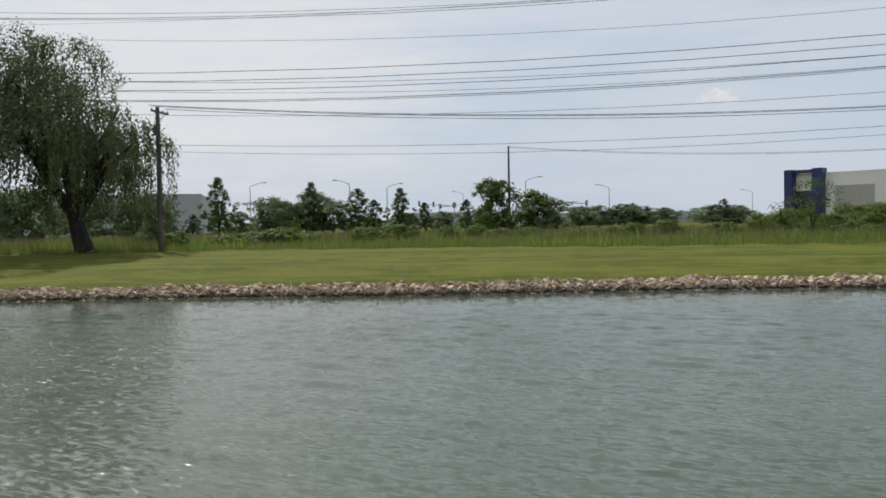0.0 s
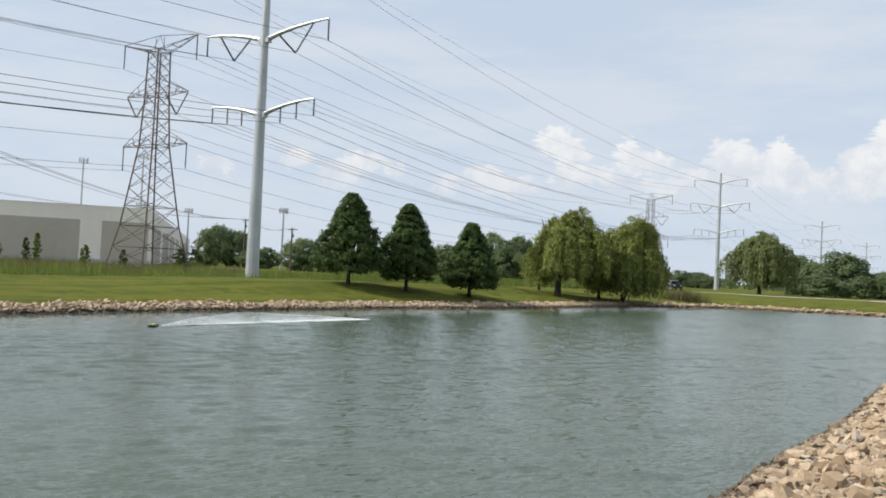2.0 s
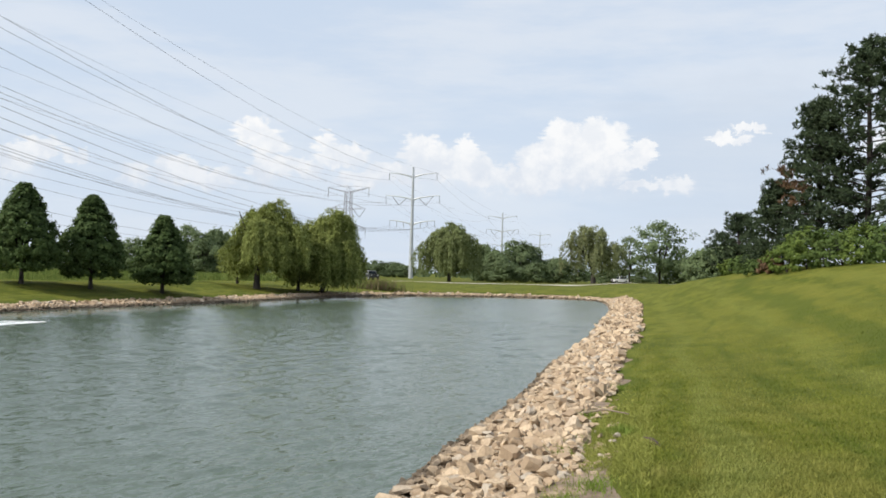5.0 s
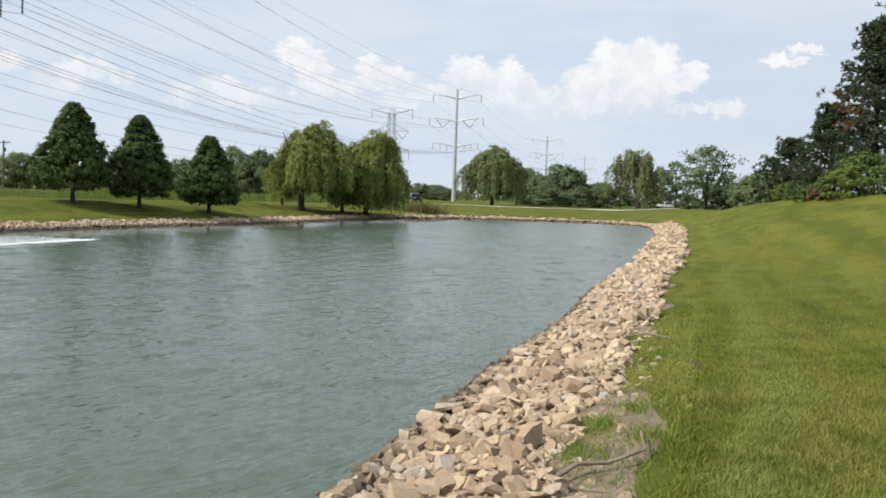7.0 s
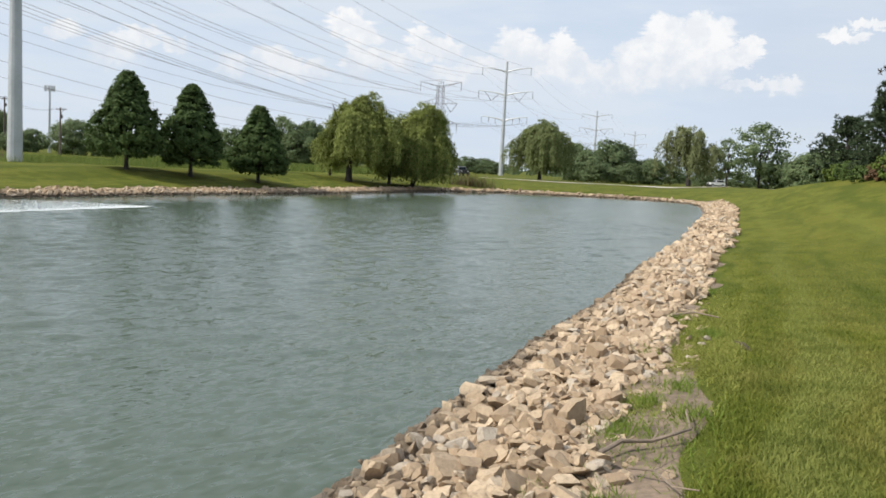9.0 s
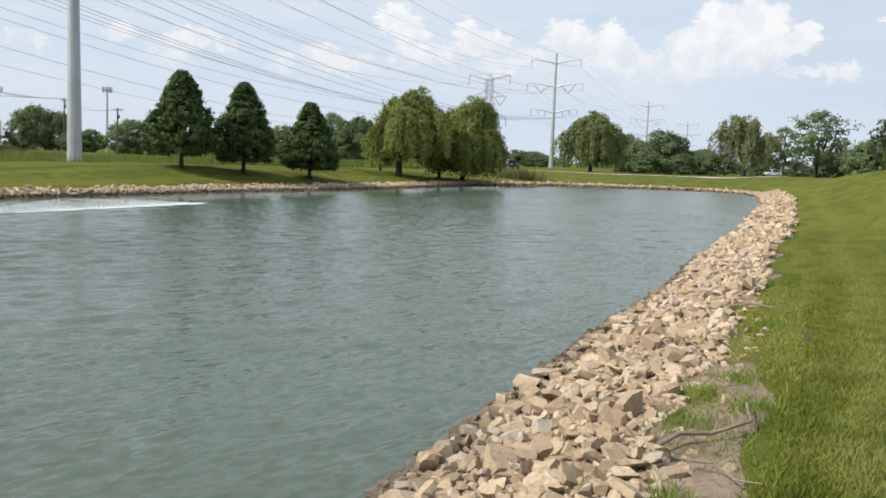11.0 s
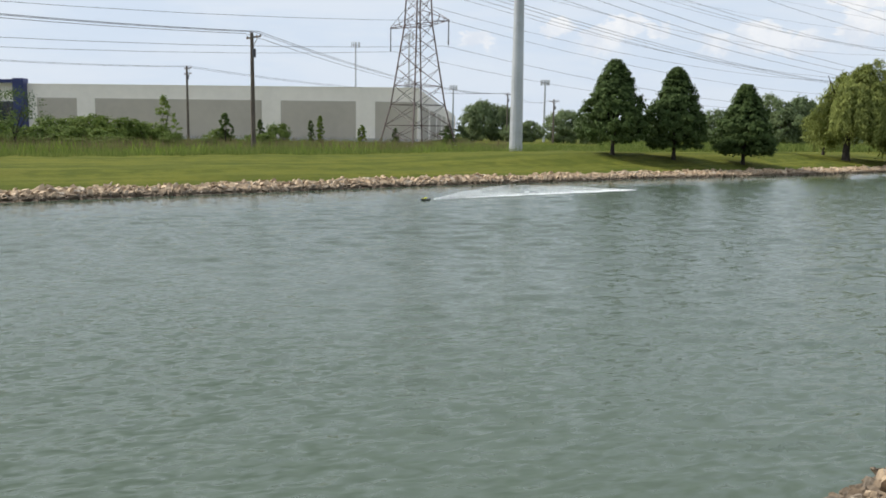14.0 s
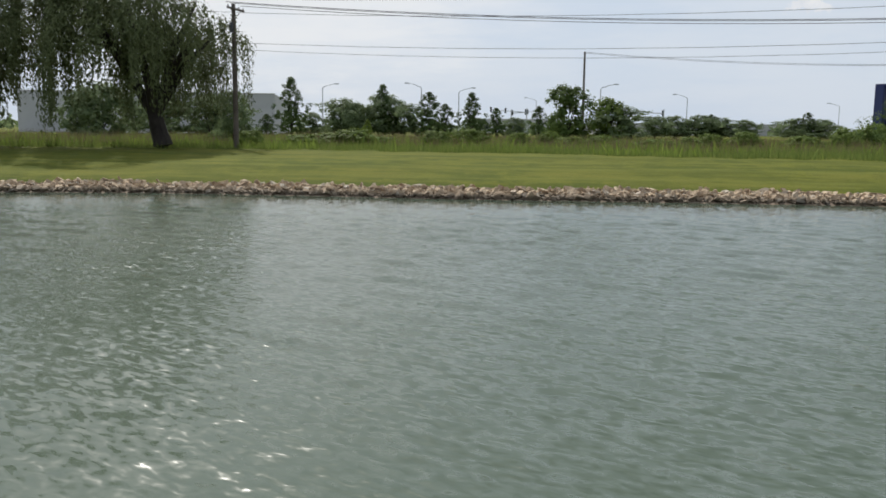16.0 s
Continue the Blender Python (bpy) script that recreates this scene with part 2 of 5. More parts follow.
def build_stone(k):
    v = place(k)
    rnd = k.add("ShaderNodeNewGeometry").outputs["Random Per Island"]
    one = k.add("ShaderNodeObjectInfo").outputs["Random"]
    pick = k.math("FRACT", k.math("ADD", k.math("MULTIPLY", rnd, 7.3), k.math("MULTIPLY", one, 3.7)))
    c = k.mix(pick, (0.300, 0.215, 0.135), (0.600, 0.465, 0.315))
    c = k.mix(k.step(pick, 0.84, 0.96), c, (0.42, 0.36, 0.285))
    fine = k.noise(v, 22, 6, 0.7)
    c = k.mix(k.math("MULTIPLY", k.step(fine, 0.42, 0.68), 0.5), c, (0.21, 0.155, 0.105))
    # the wet foot of the bank
    z = k.add("ShaderNodeSeparateXYZ", Vector=v).outputs["Z"]
    wet = k.step(k.math("ADD", z, k.math("MULTIPLY", k.noise(v, 3, 3), 0.08)), 0.34, 0.12)
    c = k.mix(k.math("MULTIPLY", wet, 0.8), c, (0.060, 0.046, 0.032))
    b = k.add("ShaderNodeBump", Strength=0.9, Distance=0.03, Height=fine)
    return k.add("ShaderNodeBsdfPrincipled", Base_Color=c, Roughness=0.9, Normal=b.outputs[0]).outputs[0]


LAWN = material("mown_lawn", build_lawn)
WATER = material("pond_water", build_water)
STONE = material("limestone", build_stone)
EARTH = solid("bare_earth", (0.175, 0.128, 0.088), 0.95, grain=14, spread=0.5, bump=0.9)
DARK_EARTH = solid("dark_earth", (0.060, 0.042, 0.028), 0.95, grain=16, spread=0.5, bump=0.9)
BARK = solid("bark", (0.030, 0.024, 0.020), 0.9, grain=14, spread=0.4, bump=0.6)
LINDEN = leafy("linden_leaves", (0.046, 0.078, 0.028), (0.100, 0.145, 0.046), 0.35)
WILLOW = leafy("willow_leaves", (0.120, 0.152, 0.036), (0.285, 0.315, 0.095), 0.3)
# grey-green leaves, with the shade of the backlit crowns put into the colour
WILLOW_SHADED = leafy("shaded_willow_leaves", (0.060, 0.078, 0.032), (0.150, 0.172, 0.080), 0.22)
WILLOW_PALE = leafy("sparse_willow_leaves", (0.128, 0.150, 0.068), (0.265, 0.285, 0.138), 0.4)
BROAD = leafy("broad_leaves", (0.050, 0.085, 0.026), (0.125, 0.175, 0.050), 0.35)
# distant foliage: air haze is put into this paler, less saturated leaf colour
HAZED_LEAF = leafy("hazed_far_leaves", (0.098, 0.142, 0.070), (0.200, 0.250, 0.120), 0.45)
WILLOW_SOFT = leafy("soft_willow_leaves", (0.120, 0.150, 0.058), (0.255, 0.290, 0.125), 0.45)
BUSH = leafy("bush_leaves", (0.065, 0.110, 0.024), (0.165, 0.215, 0.050), 0.35)
PINE = leafy("pine_needles", (0.026, 0.044, 0.026), (0.075, 0.100, 0.050), 0.2)
PINE_BROWN = leafy("dead_pine_needles", (0.080, 0.048, 0.028), (0.150, 0.092, 0.050), 0.12)
MEADOW = leafy("meadow_grass", (0.062, 0.108, 0.022), (0.205, 0.245, 0.065), 0.4)
BLADE = leafy("lawn_blades", (0.100, 0.135, 0.018), (0.255, 0.272, 0.052), 0.42, lawn=True)
DRY = leafy("dry_stalks", (0.115, 0.088, 0.055), (0.20, 0.155, 0.09), 0.2)
MOSS = leafy("low_weeds", (0.150, 0.175, 0.030), (0.340, 0.345, 0.090), 0.35)
WEED = leafy("weed_leaves", (0.115, 0.185, 0.028), (0.23, 0.29, 0.06), 0.4)
GALV = solid("galvanised_steel", (0.42, 0.44, 0.46), 0.45, 0.35, grain=3, spread=0.12, bump=0.03)
LATTICE = solid("weathered_steel", (0.095, 0.066, 0.062), 0.7, 0.1, grain=5, spread=0.25, bump=0.05)
LATTICE_GREY = solid("grey_steel", (0.20, 0.19, 0.20), 0.65, 0.2, grain=5, spread=0.2, bump=0.05)
WIRE = solid("wire", (0.09, 0.09, 0.10), 0.85, 0.0, grain=2, spread=0.1, bump=0.0)
GLAZE = solid("insulator_glaze", (0.045, 0.045, 0.052), 0.3, grain=6, spread=0.15, bump=0.02)
POLE = solid("treated_timber", (0.105, 0.085, 0.07), 0.9, grain=10, spread=0.3, bump=0.4)
WHITE_WALL = solid("white_concrete", (0.86, 0.80, 0.75), 0.85, grain=0.9, spread=0.05, bump=0.05)
TAN_WALL = solid("taupe_concrete", (0.47, 0.425, 0.375), 0.85, grain=0.9, spread=0.06, bump=0.05)
GREY_WALL = solid("grey_concrete", (0.42, 0.42, 0.43), 0.85, grain=0.9, spread=0.06, bump=0.05)
BLUE = solid("blue_cladding", (0.020, 0.030, 0.13), 0.45, grain=2, spread=0.12, bump=0.02)
DARK_GLASS = solid("dark_glass", (0.025, 0.032, 0.045), 0.1, grain=1, spread=0.2, bump=0.0)
ROOF = solid("roof_membrane", (0.5, 0.5, 0.5), 0.9, grain=1, spread=0.1)
PALE_PATH = solid("pale_concrete", (0.50, 0.46, 0.40), 0.9, grain=4, spread=0.15)
BLACK = solid("black_paint", (0.018, 0.019, 0.021), 0.3, grain=3, spread=0.2, bump=0.0)
RUBBER = solid("rubber", (0.02, 0.02, 0.02), 0.8, grain=8, spread=0.2)
YELLOW = solid("yellow_gelcoat", (0.62, 0.60, 0.03), 0.25, grain=5, spread=0.1, bump=0.0)
WHITE_PAINT = solid("white_paint", (0.75, 0.75, 0.75), 0.35, grain=3, spread=0.06, bump=0.0)
RED = solid("red_paint", (0.35, 0.03, 0.02), 0.4, grain=3, spread=0.1, bump=0.0)
FOAM = solid("white_foam", (0.86, 0.88, 0.88), 0.8, grain=8, spread=0.1, bump=0.3)

# ---------------------------------------------------------------- small tools


def link_mesh(name, verts, faces, mat, smooth=False):
    me = bpy.data.meshes.new(name)
    me.from_pydata(verts, [], faces)
    me.materials.append(mat)
    if smooth:
        me.polygons.foreach_set("use_smooth", [True] * len(me.polygons))
    me.update()
    return me


def array_mesh(name, verts, quads, mat, smooth=False):
    """A mesh from numpy arrays: verts (n, 3) and faces (m, 3 or 4)."""
    me = bpy.data.meshes.new(name)
    size, count = quads.shape[1], len(quads)
    me.vertices.add(len(verts))
    me.vertices.foreach_set("co", np.ascontiguousarray(verts, dtype=np.float32).ravel())
    me.loops.add(size * count)
    me.loops.foreach_set("vertex_index", np.ascontiguousarray(quads, dtype=np.int32).ravel())
    me.polygons.add(count)
    me.polygons.foreach_set("loop_start", np.arange(0, size * count, size, dtype=np.int32))
    me.polygons.foreach_set("use_smooth", np.full(count, smooth))
    me.materials.append(mat)
    me.update(calc_edges=True)
    me.validate()
    return me


def part(name, bm, mat, parent=None, label=""):
    """One mesh object from a bmesh or a mesh, under its thing."""
    if isinstance(bm, bmesh.types.BMesh):
        me = bpy.data.meshes.new(name)
        bm.to_mesh(me)
        bm.free()
        me.materials.append(mat)
    else:
        me = bm
    ob = new(name, me)
    if parent is not None:
        ob.parent = parent
    if label:
        ob["label"] = label
    return ob


def thing(name, x, y, z, label, category, group="", turn=0.0, kind=""):
    ob = new(name)
    ob.matrix_basis = pose(x, y, z, 0, 0, turn)
    return tagged(ob, label, category, group, kind)


def box(bm, x, y, z, sx, sy, sz, turn=None, bevel=0.0):
    """A box centred at x, y, z."""
    m = Matrix.Translation((x, y, z))
    if turn is not None:
        m = m @ turn.to_4x4()
    made = bmesh.ops.create_cube(bm, size=1, matrix=m @ Matrix.Diagonal((sx, sy, sz, 1)))
    if bevel:
        edges = list({e for v in made["verts"] for e in v.link_edges})
        bmesh.ops.bevel(bm, geom=edges, offset=bevel, segments=2, affect="EDGES")
    return bm


def bar(bm, a, b, r, r2=None, sides=6):
    """A round or angular bar from a to b."""
    a, b = Vector(a), Vector(b)
    d = b - a
    m = Matrix.Translation((a + b) / 2) @ d.to_track_quat("Z", "Y").to_matrix().to_4x4()
    bmesh.ops.create_cone(bm, cap_ends=True, segments=sides, radius1=r, radius2=r if r2 is None else r2, depth=d.length, matrix=m)
    return bm


def bars(pairs, r, sides=4):
    bm = bmesh.new()
    for a, b in pairs:
        bar(bm, a, b, r, sides=sides)
    return bm


def tube(bm, points, radii, sides=7):
    """A tapered tube along points."""
    rings = []
    pts = [Vector(p) for p in points]
    for i, p in enumerate(pts):
        d = (pts[min(i + 1, len(pts) - 1)] - pts[max(i - 1, 0)]).normalized()
        q = d.to_track_quat("Z", "Y")
        rings.append([bm.verts.new(p + q @ Vector((math.cos(2 * math.pi * k / sides) * radii[i],
                                                   math.sin(2 * math.pi * k / sides) * radii[i], 0))) for k in range(sides)])
    for a, b in zip(rings, rings[1:]):
        for k in range(sides):
            bm.faces.new((a[k], a[(k + 1) % sides], b[(k + 1) % sides], b[k]))
    bm.faces.new(rings[-1])
    bm.faces.new(rings[0][::-1])
    return bm


def at(az, d):
    """Plan place at a bearing (degrees left of north) and distance from the standpoint."""
    return -math.sin(radians(az)) * d, math.cos(radians(az)) * d


# ---------------------------------------------------------------- the lie of the land
SHORE = [(-35.2, -15), (-34.8, -6), (-33.4, 2.2), (-32.6, 11), (-31.3, 19.5), (-28.8, 29), (-26.6, 38), (-23.6, 46.4), (-20.4, 56),
         (-15.4, 67.4), (-10.4, 83), (-6.0, 95), (-0.2, 104), (10.5, 108.4), (18.5, 108.6), (22.3, 104), (22.6, 96), (17.8, 73),
         (12.6, 54), (8.4, 38.6), (5.25, 28.5), (3.1, 20.6), (1.2, 14.8), (0.2, 11.4), (-0.85, 7.9), (-1.9, 4.0), (-3.0, 0), (-4.2, -5),
         (-6.5, -18), (-12, -36), (-22, -43), (-32, -34)]


def rounded(points, steps=6):
    """A closed smooth line through the points."""
    out, count = [], len(points)
    for i in range(count):
        p0, p1, p2, p3 = (np.array(points[(i + k) % count], float) for k in (-1, 0, 1, 2))
        for s in range(steps):
            t = s / steps
            out.append(0.5 * (2 * p1 + (p2 - p0) * t + (2 * p0 - 5 * p1 + 4 * p2 - p3) * t * t + (3 * p1 - p0 - 3 * p2 + p3) * t ** 3))
    return np.array(out)


LINE = rounded(SHORE)


def from_shore(xy):
    """Signed distance to the waterline, above 0 on land, for an array of plan places."""
    xy = np.atleast_2d(np.asarray(xy, float))
    best, inside = np.full(len(xy), 1e9), np.zeros(len(xy), bool)
    for a, b in zip(LINE, np.roll(LINE, -1, 0)):
        d = b - a
        t = np.clip(((xy - a) @ d) / (d @ d), 0, 1)
        best = np.minimum(best, ((xy - a - t[:, None] * d) ** 2).sum(1))
        cross = (a[1] > xy[:, 1]) != (b[1] > xy[:, 1])
        with np.errstate(divide="ignore", invalid="ignore"):
            inside ^= cross & (xy[:, 0] < (b[0] - a[0]) * (xy[:, 1] - a[1]) / (b[1] - a[1]) + a[0])
    return np.where(inside, -1, 1) * np.sqrt(best)


def smooth(x):
    x = np.clip(x, 0, 1)
    return x * x * (3 - 2 * x)


def land(xy):
    """Height of the ground for an array of plan places."""
    xy = np.atleast_2d(np.asarray(xy, float))
    s, x, y = from_shore(xy), xy[:, 0], xy[:, 1]
    z = np.where(s < 0, np.maximum(-1.3, 0.30 * s), np.interp(s, [0, 2.2, 3.2, 8, 15, 22], [0, 0.52, 0.66, 0.92, 1.16, 1.2]))
    # the stones lie lower along the west bank
    z = z - np.where(s > 0, np.interp(s, [0, 1.8, 3.2, 7.0], [0, 0.12, 0.12, 0]), 0) * smooth((-6 - x + 0.15 * (y - 60)) / 8)
    # the west bank swells where the lindens stand
    z = z + 0.54 * np.exp(-((s - 8.6) / 3.4) ** 2) * smooth((y - 42) / 18) * (x < 5) * (s > 0) * (1 - smooth((y - 84) / 14))
    # the mound to the north-east
    east = smooth((x - 5 - 0.16 * y) / 14) * smooth((y + 15) / 35) * (1 - 0.7 * smooth((y - 60) / 60))
    z = z + np.where(s > 0, east * 2.9, 0) * smooth(s / 7) * (1 - smooth((np.hypot(x, y) - 130) / 120))
    # where people stand
    z = z + 0.32 * np.exp(-(x ** 2 + y ** 2) / 18.0) * (s > 2)
    z = z + np.where(s > 3, 0.04 * np.sin(x * 0.35 + 1) * np.sin(y * 0.27), 0)
    return z


def ground_z(x, y):
    return float(land([(x, y)])[0])


def spaced(low, high, fine, reach, far):
    """Grid lines: even from low to high, then ever wider out to reach."""
    mid = list(np.arange(low, high + fine, fine))
    step, right = fine, [mid[-1]]
    while right[-1] < reach:
        step *= 1.22
        right.append(right[-1] + step)
    step, left = fine, [mid[0]]
    while left[-1] > -far:
        step *= 1.22
        left.append(left[-1] - step)
    return np.array(left[:0:-1] + mid + right[1:])


gx, gy = spaced(-40, 32, 0.6, 3200, 3200), spaced(-12, 115, 0.7, 3200, 3200)
grid = np.stack(np.meshgrid(gx, gy), -1).reshape(-1, 2)
nx, ny = len(gx), len(gy)
idx = np.arange(nx * ny).reshape(ny, nx)
quads = np.stack([idx[:-1, :-1], idx[:-1, 1:], idx[1:, 1:], idx[1:, :-1]], -1).reshape(-1, 4)
ground = new("ground", array_mesh("ground", np.c_[grid, land(grid)], quads, LAWN, True))
ground.data.attributes.new("shore", "FLOAT", "POINT").data.foreach_set("value", np.clip(from_shore(grid), -5, 90).astype(np.float32))
tagged(ground, "mown green lawn sloping down to a pond", "lawn", kind="structure")

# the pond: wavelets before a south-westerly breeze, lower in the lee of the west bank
wx = np.concatenate([np.arange(-60, -40, 2.0), np.arange(-40, 26, 0.16), np.arange(26, 61, 2.0)])
wy = np.concatenate([np.arange(-60, -14, 2.0), np.arange(-14, 50, 0.14), np.arange(50, 114, 0.28)])
px, py = np.meshgrid(wx, wy)
wave_rng = np.random.default_rng(21)
pz = np.zeros_like(px)
WAVES, STEEP = 40, 0.155
for k in range(WAVES):
    length = 0.38 * (1.2 / 0.38) ** (k / (WAVES - 1))
    a = radians(142) + wave_rng.normal() * 0.5
    number = 2 * math.pi / length
    pz += STEEP * math.sqrt(2 / WAVES) / number * np.sin(number * (px * math.cos(a) + py * math.sin(a)) + wave_rng.uniform(0, 6.28))
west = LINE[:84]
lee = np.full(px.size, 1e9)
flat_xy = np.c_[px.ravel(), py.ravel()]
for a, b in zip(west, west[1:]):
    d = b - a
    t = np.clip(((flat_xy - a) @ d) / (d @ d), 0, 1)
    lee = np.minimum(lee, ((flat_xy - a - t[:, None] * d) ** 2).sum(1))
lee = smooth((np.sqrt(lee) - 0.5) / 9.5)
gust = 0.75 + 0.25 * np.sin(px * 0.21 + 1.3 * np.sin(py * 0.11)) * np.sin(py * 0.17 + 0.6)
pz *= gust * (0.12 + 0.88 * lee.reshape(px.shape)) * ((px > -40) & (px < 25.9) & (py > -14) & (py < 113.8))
idx = np.arange(px.size).reshape(px.shape)
water = new("water", array_mesh("water", np.c_[px.ravel(), py.ravel(), pz.ravel()],
                                np.stack([idx[:-1, :-1], idx[:-1, 1:], idx[1:, 1:], idx[1:, :-1]], -1).reshape(-1, 4), WATER, True))
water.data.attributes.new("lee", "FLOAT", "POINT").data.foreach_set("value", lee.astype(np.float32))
tagged(water, "grey-green rippled pond water", "pond", kind="structure")

# ---------------------------------------------------------------- power lines
RUN = Vector((0.28, 0.96, 0)).normalized()          # the way the lines run
ACROSS = Vector((RUN.y, -RUN.x, 0))                 # to the right of it
LINE_TURN = math.degrees(math.atan2(ACROSS.y, ACROSS.x))


def insulator(bm, a, b):
    """A string of discs from a to b."""
    a, b = Vector(a), Vector(b)
    bar(bm, a, b, 0.05, sides=5)
    count = max(3, int((b - a).length / 0.28))
    q = (b - a).to_track_quat("Z", "Y").to_matrix().to_4x4()
    for i in range(count):
        p = a.lerp(b, (i + 0.7) / (count + 0.4))
        bmesh.ops.create_cone(bm, cap_ends=True, segments=7, radius1=0.13, radius2=0.06, depth=0.12, matrix=Matrix.Translation(p) @ q)
    return bm


# heights and half lengths of the arms of a tubular pole, and where its wires hang
STEEL_TOP, STEEL_ARMS = 33.0, ((31.0, 7.3), (24.3, 8.2), (16.9, 6.9))
STEEL_WIRES = [(-7.3, 29.2), (7.3, 29.2), (-8.2, 22.5), (-4.2, 21.7), (4.2, 21.7), (8.2, 22.5),
               (-6.9, 15.5), (-4.7, 15.3), (-2.6, 15.0), (2.6, 15.0), (4.7, 15.3), (6.9, 15.5)]


def steel_pylon(x, y, label, scale=1.0):
    top = thing("steel_pylon", x, y, ground_z(x, y) - 0.05, label, "pylon", "tubular steel pylons", LINE_TURN)
    bm = bmesh.new()
    tube(bm, [(0, 0, z) for z in (0, 10, 20, STEEL_TOP)], [0.66, 0.54, 0.42, 0.30], 14)
    for z in (8.5, 17.5, 25.5):
        bmesh.ops.create_cone(bm, cap_ends=True, segments=14, radius1=0.60 - z * 0.0105, radius2=0.60 - z * 0.0105, depth=0.12,
                              matrix=Matrix.Translation((0, 0, z)))
    part("shaft", bm, GALV, top)
    for k, (z, half) in enumerate(STEEL_ARMS):
        for side in (-1, 1):
            bm = bmesh.new()
            tube(bm, [(side * half * t, 0, z - 1.0 + 1.25 * math.sin(t * 1.5) ** 0.8) for t in (0.03, 0.25, 0.5, 0.75, 0.92, 1.0)],
                 [0.24, 0.21, 0.17, 0.13, 0.11, 0.09], 8)
            box(bm, side * 0.45, 0, z - 0.95, 0.5, 0.5, 0.5)
            arm = part("arm", bm, GALV, top)
            ends = ((half, 1.55),) if k < 2 else ((half, 1.15), (half * 0.68, 1.15), (half * 0.38, 1.1))
            for reach, drop in ends:
                tz = z - 1.0 + 1.25 * math.sin(reach / half * 1.5) ** 0.8
                part("insulator", insulator(bmesh.new(), (side * reach, 0, tz), (side * reach, 0, tz - drop - 0.5)), GLAZE, arm)
            if k == 1:
                for x0 in (0.22, 0.78):
                    tz = z - 1.0 + 1.25 * math.sin(x0 * 1.5) ** 0.8
                    part("insulator", insulator(bmesh.new(), (side * half * x0, 0, tz), (side * half * 0.51, 0, z - 2.6)), GLAZE, arm)
    top.scale = (scale,) * 3
    return top


LATT_TOP = 29.0
LATT_ARMS = ((26.9, 7.0), (21.4, 5.8), (15.1, 6.1))
LATT_WIRES = [(-6.8, 25.2), (6.8, 25.2), (-3.6, 18.8), (3.6, 18.8), (-5.3, 12.2), (5.3, 12.2), (5.5, 15.2)]


def lattice_tower(x, y, label, mat, scale=1.0):
    """A four-legged lattice mast: legs, cross bracing in panels, three pairs of arms."""
    top = thing("lattice_tower", x, y, ground_z(x, y) - 0.05, label, "pylon", "lattice towers", LINE_TURN)
    levels = [0, 2.6, 5.2, 7.6, 9.8, 11.8, 13.5, 15.1, 16.8, 18.4, 20.0, 21.4, 22.9, 24.3, 25.6, 26.9]
    half = lambda z: float(np.interp(z, [0, 5.2, 15.1, 21.4, 26.9], [3.5, 2.45, 1.25, 1.0, 0.9]))
    corner = lambda z, i: Vector((half(z) * (1, 1, -1, -1)[i], half(z) * (1, -1, -1, 1)[i], z))
    for i in range(4):
        leg = part("leg", tube(bmesh.new(), [corner(a, i) for a in levels], [0.095] * len(levels), 4), mat, top)
        part("footing", box(bmesh.new(), *corner(0, i), 0.8, 0.8, 0.5, bevel=0.04), GREY_WALL, leg)
    for i in range(4):
        j, pairs = (i + 1) % 4, []
        for a, b in zip(levels, levels[1:]):
            pairs += [(corner(a, i), corner(b, j)), (corner(a, j), corner(b, i))]
            if a in (2.6, 5.2) or b in (15.1, 21.4, 26.9):
                pairs.append((corner(b, i), corner(b, j)))
        for a in (2.6, 5.2):
            pairs.append((corner(a, i), corner(a, j)))
        for pair in pairs:
            part("brace", bars([pair], 0.036, 4), mat, top)
    for z, reach in LATT_ARMS:
        for side in (-1, 1):
            tip_z = z + (1.3 if z > 25 else 0.1)
            tip = Vector((side * reach, 0, tip_z))
            lower = z - (0.3 if z > 25 else 0.0)
            upper = z + (2.1 if z > 25 else 1.9)
            pairs, w = [], half(z)
            for d in (-w, w):
                p, q = Vector((side * w, d, lower)), Vector((side * w, d, upper if z < 25 else z))
                pairs += [(p, tip), (q, tip)]
                for t in (0.3, 0.6):
                    pairs.append((p.lerp(tip, t), q.lerp(tip, t + 0.12)))
            pairs += [(Vector((side * w, -w, lower)).lerp(tip, t), Vector((side * w, w, lower)).lerp(tip, t)) for t in (0.0, 0.35, 0.7)]
            if z > 25:
                pairs += [(Vector((0, 0, z + 1.9)), tip), (Vector((0, -w, z)), Vector((0, 0, z + 1.9))), (Vector((0, w, z)), Vector((0, 0, z + 1.9))),
                          (Vector((side * w, 0, z)), Vector((side * w * 0.8, 0, z + 1.6)))]
            arm = part("arm", bars(pairs, 0.042, 4), mat, top)
            if 20 < z < 25:
                for x0 in (0.28, 0.98):
                    part("insulator", insulator(bmesh.new(), (side * reach * x0, 0, z), (side * reach * 0.65, 0, z - 2.6)), GLAZE, arm)
            else:
                part("insulator", insulator(bmesh.new(), (side * reach * 0.97, 0, tip_z), (side * reach * 0.97, 0, tip_z - 3.0)), GLAZE, arm)
    top.scale = (scale,) * 3
    return top


def wire(name, points, r, label, parent=None):
    """A hanging cable through points."""
    cu = bpy.data.curves.new(name, "CURVE")
    cu.dimensions, cu.bevel_depth, cu.bevel_resolution = "3D", r, 0
    sp = cu.splines.new("POLY")
    sp.points.add(len(points) - 1)
    for p, q in zip(sp.points, points):
        p.co = (*q, 1)
    cu.materials.append(WIRE)
    ob = new(name, cu)
    return tagged(ob, label, "cable", "overhead cables")


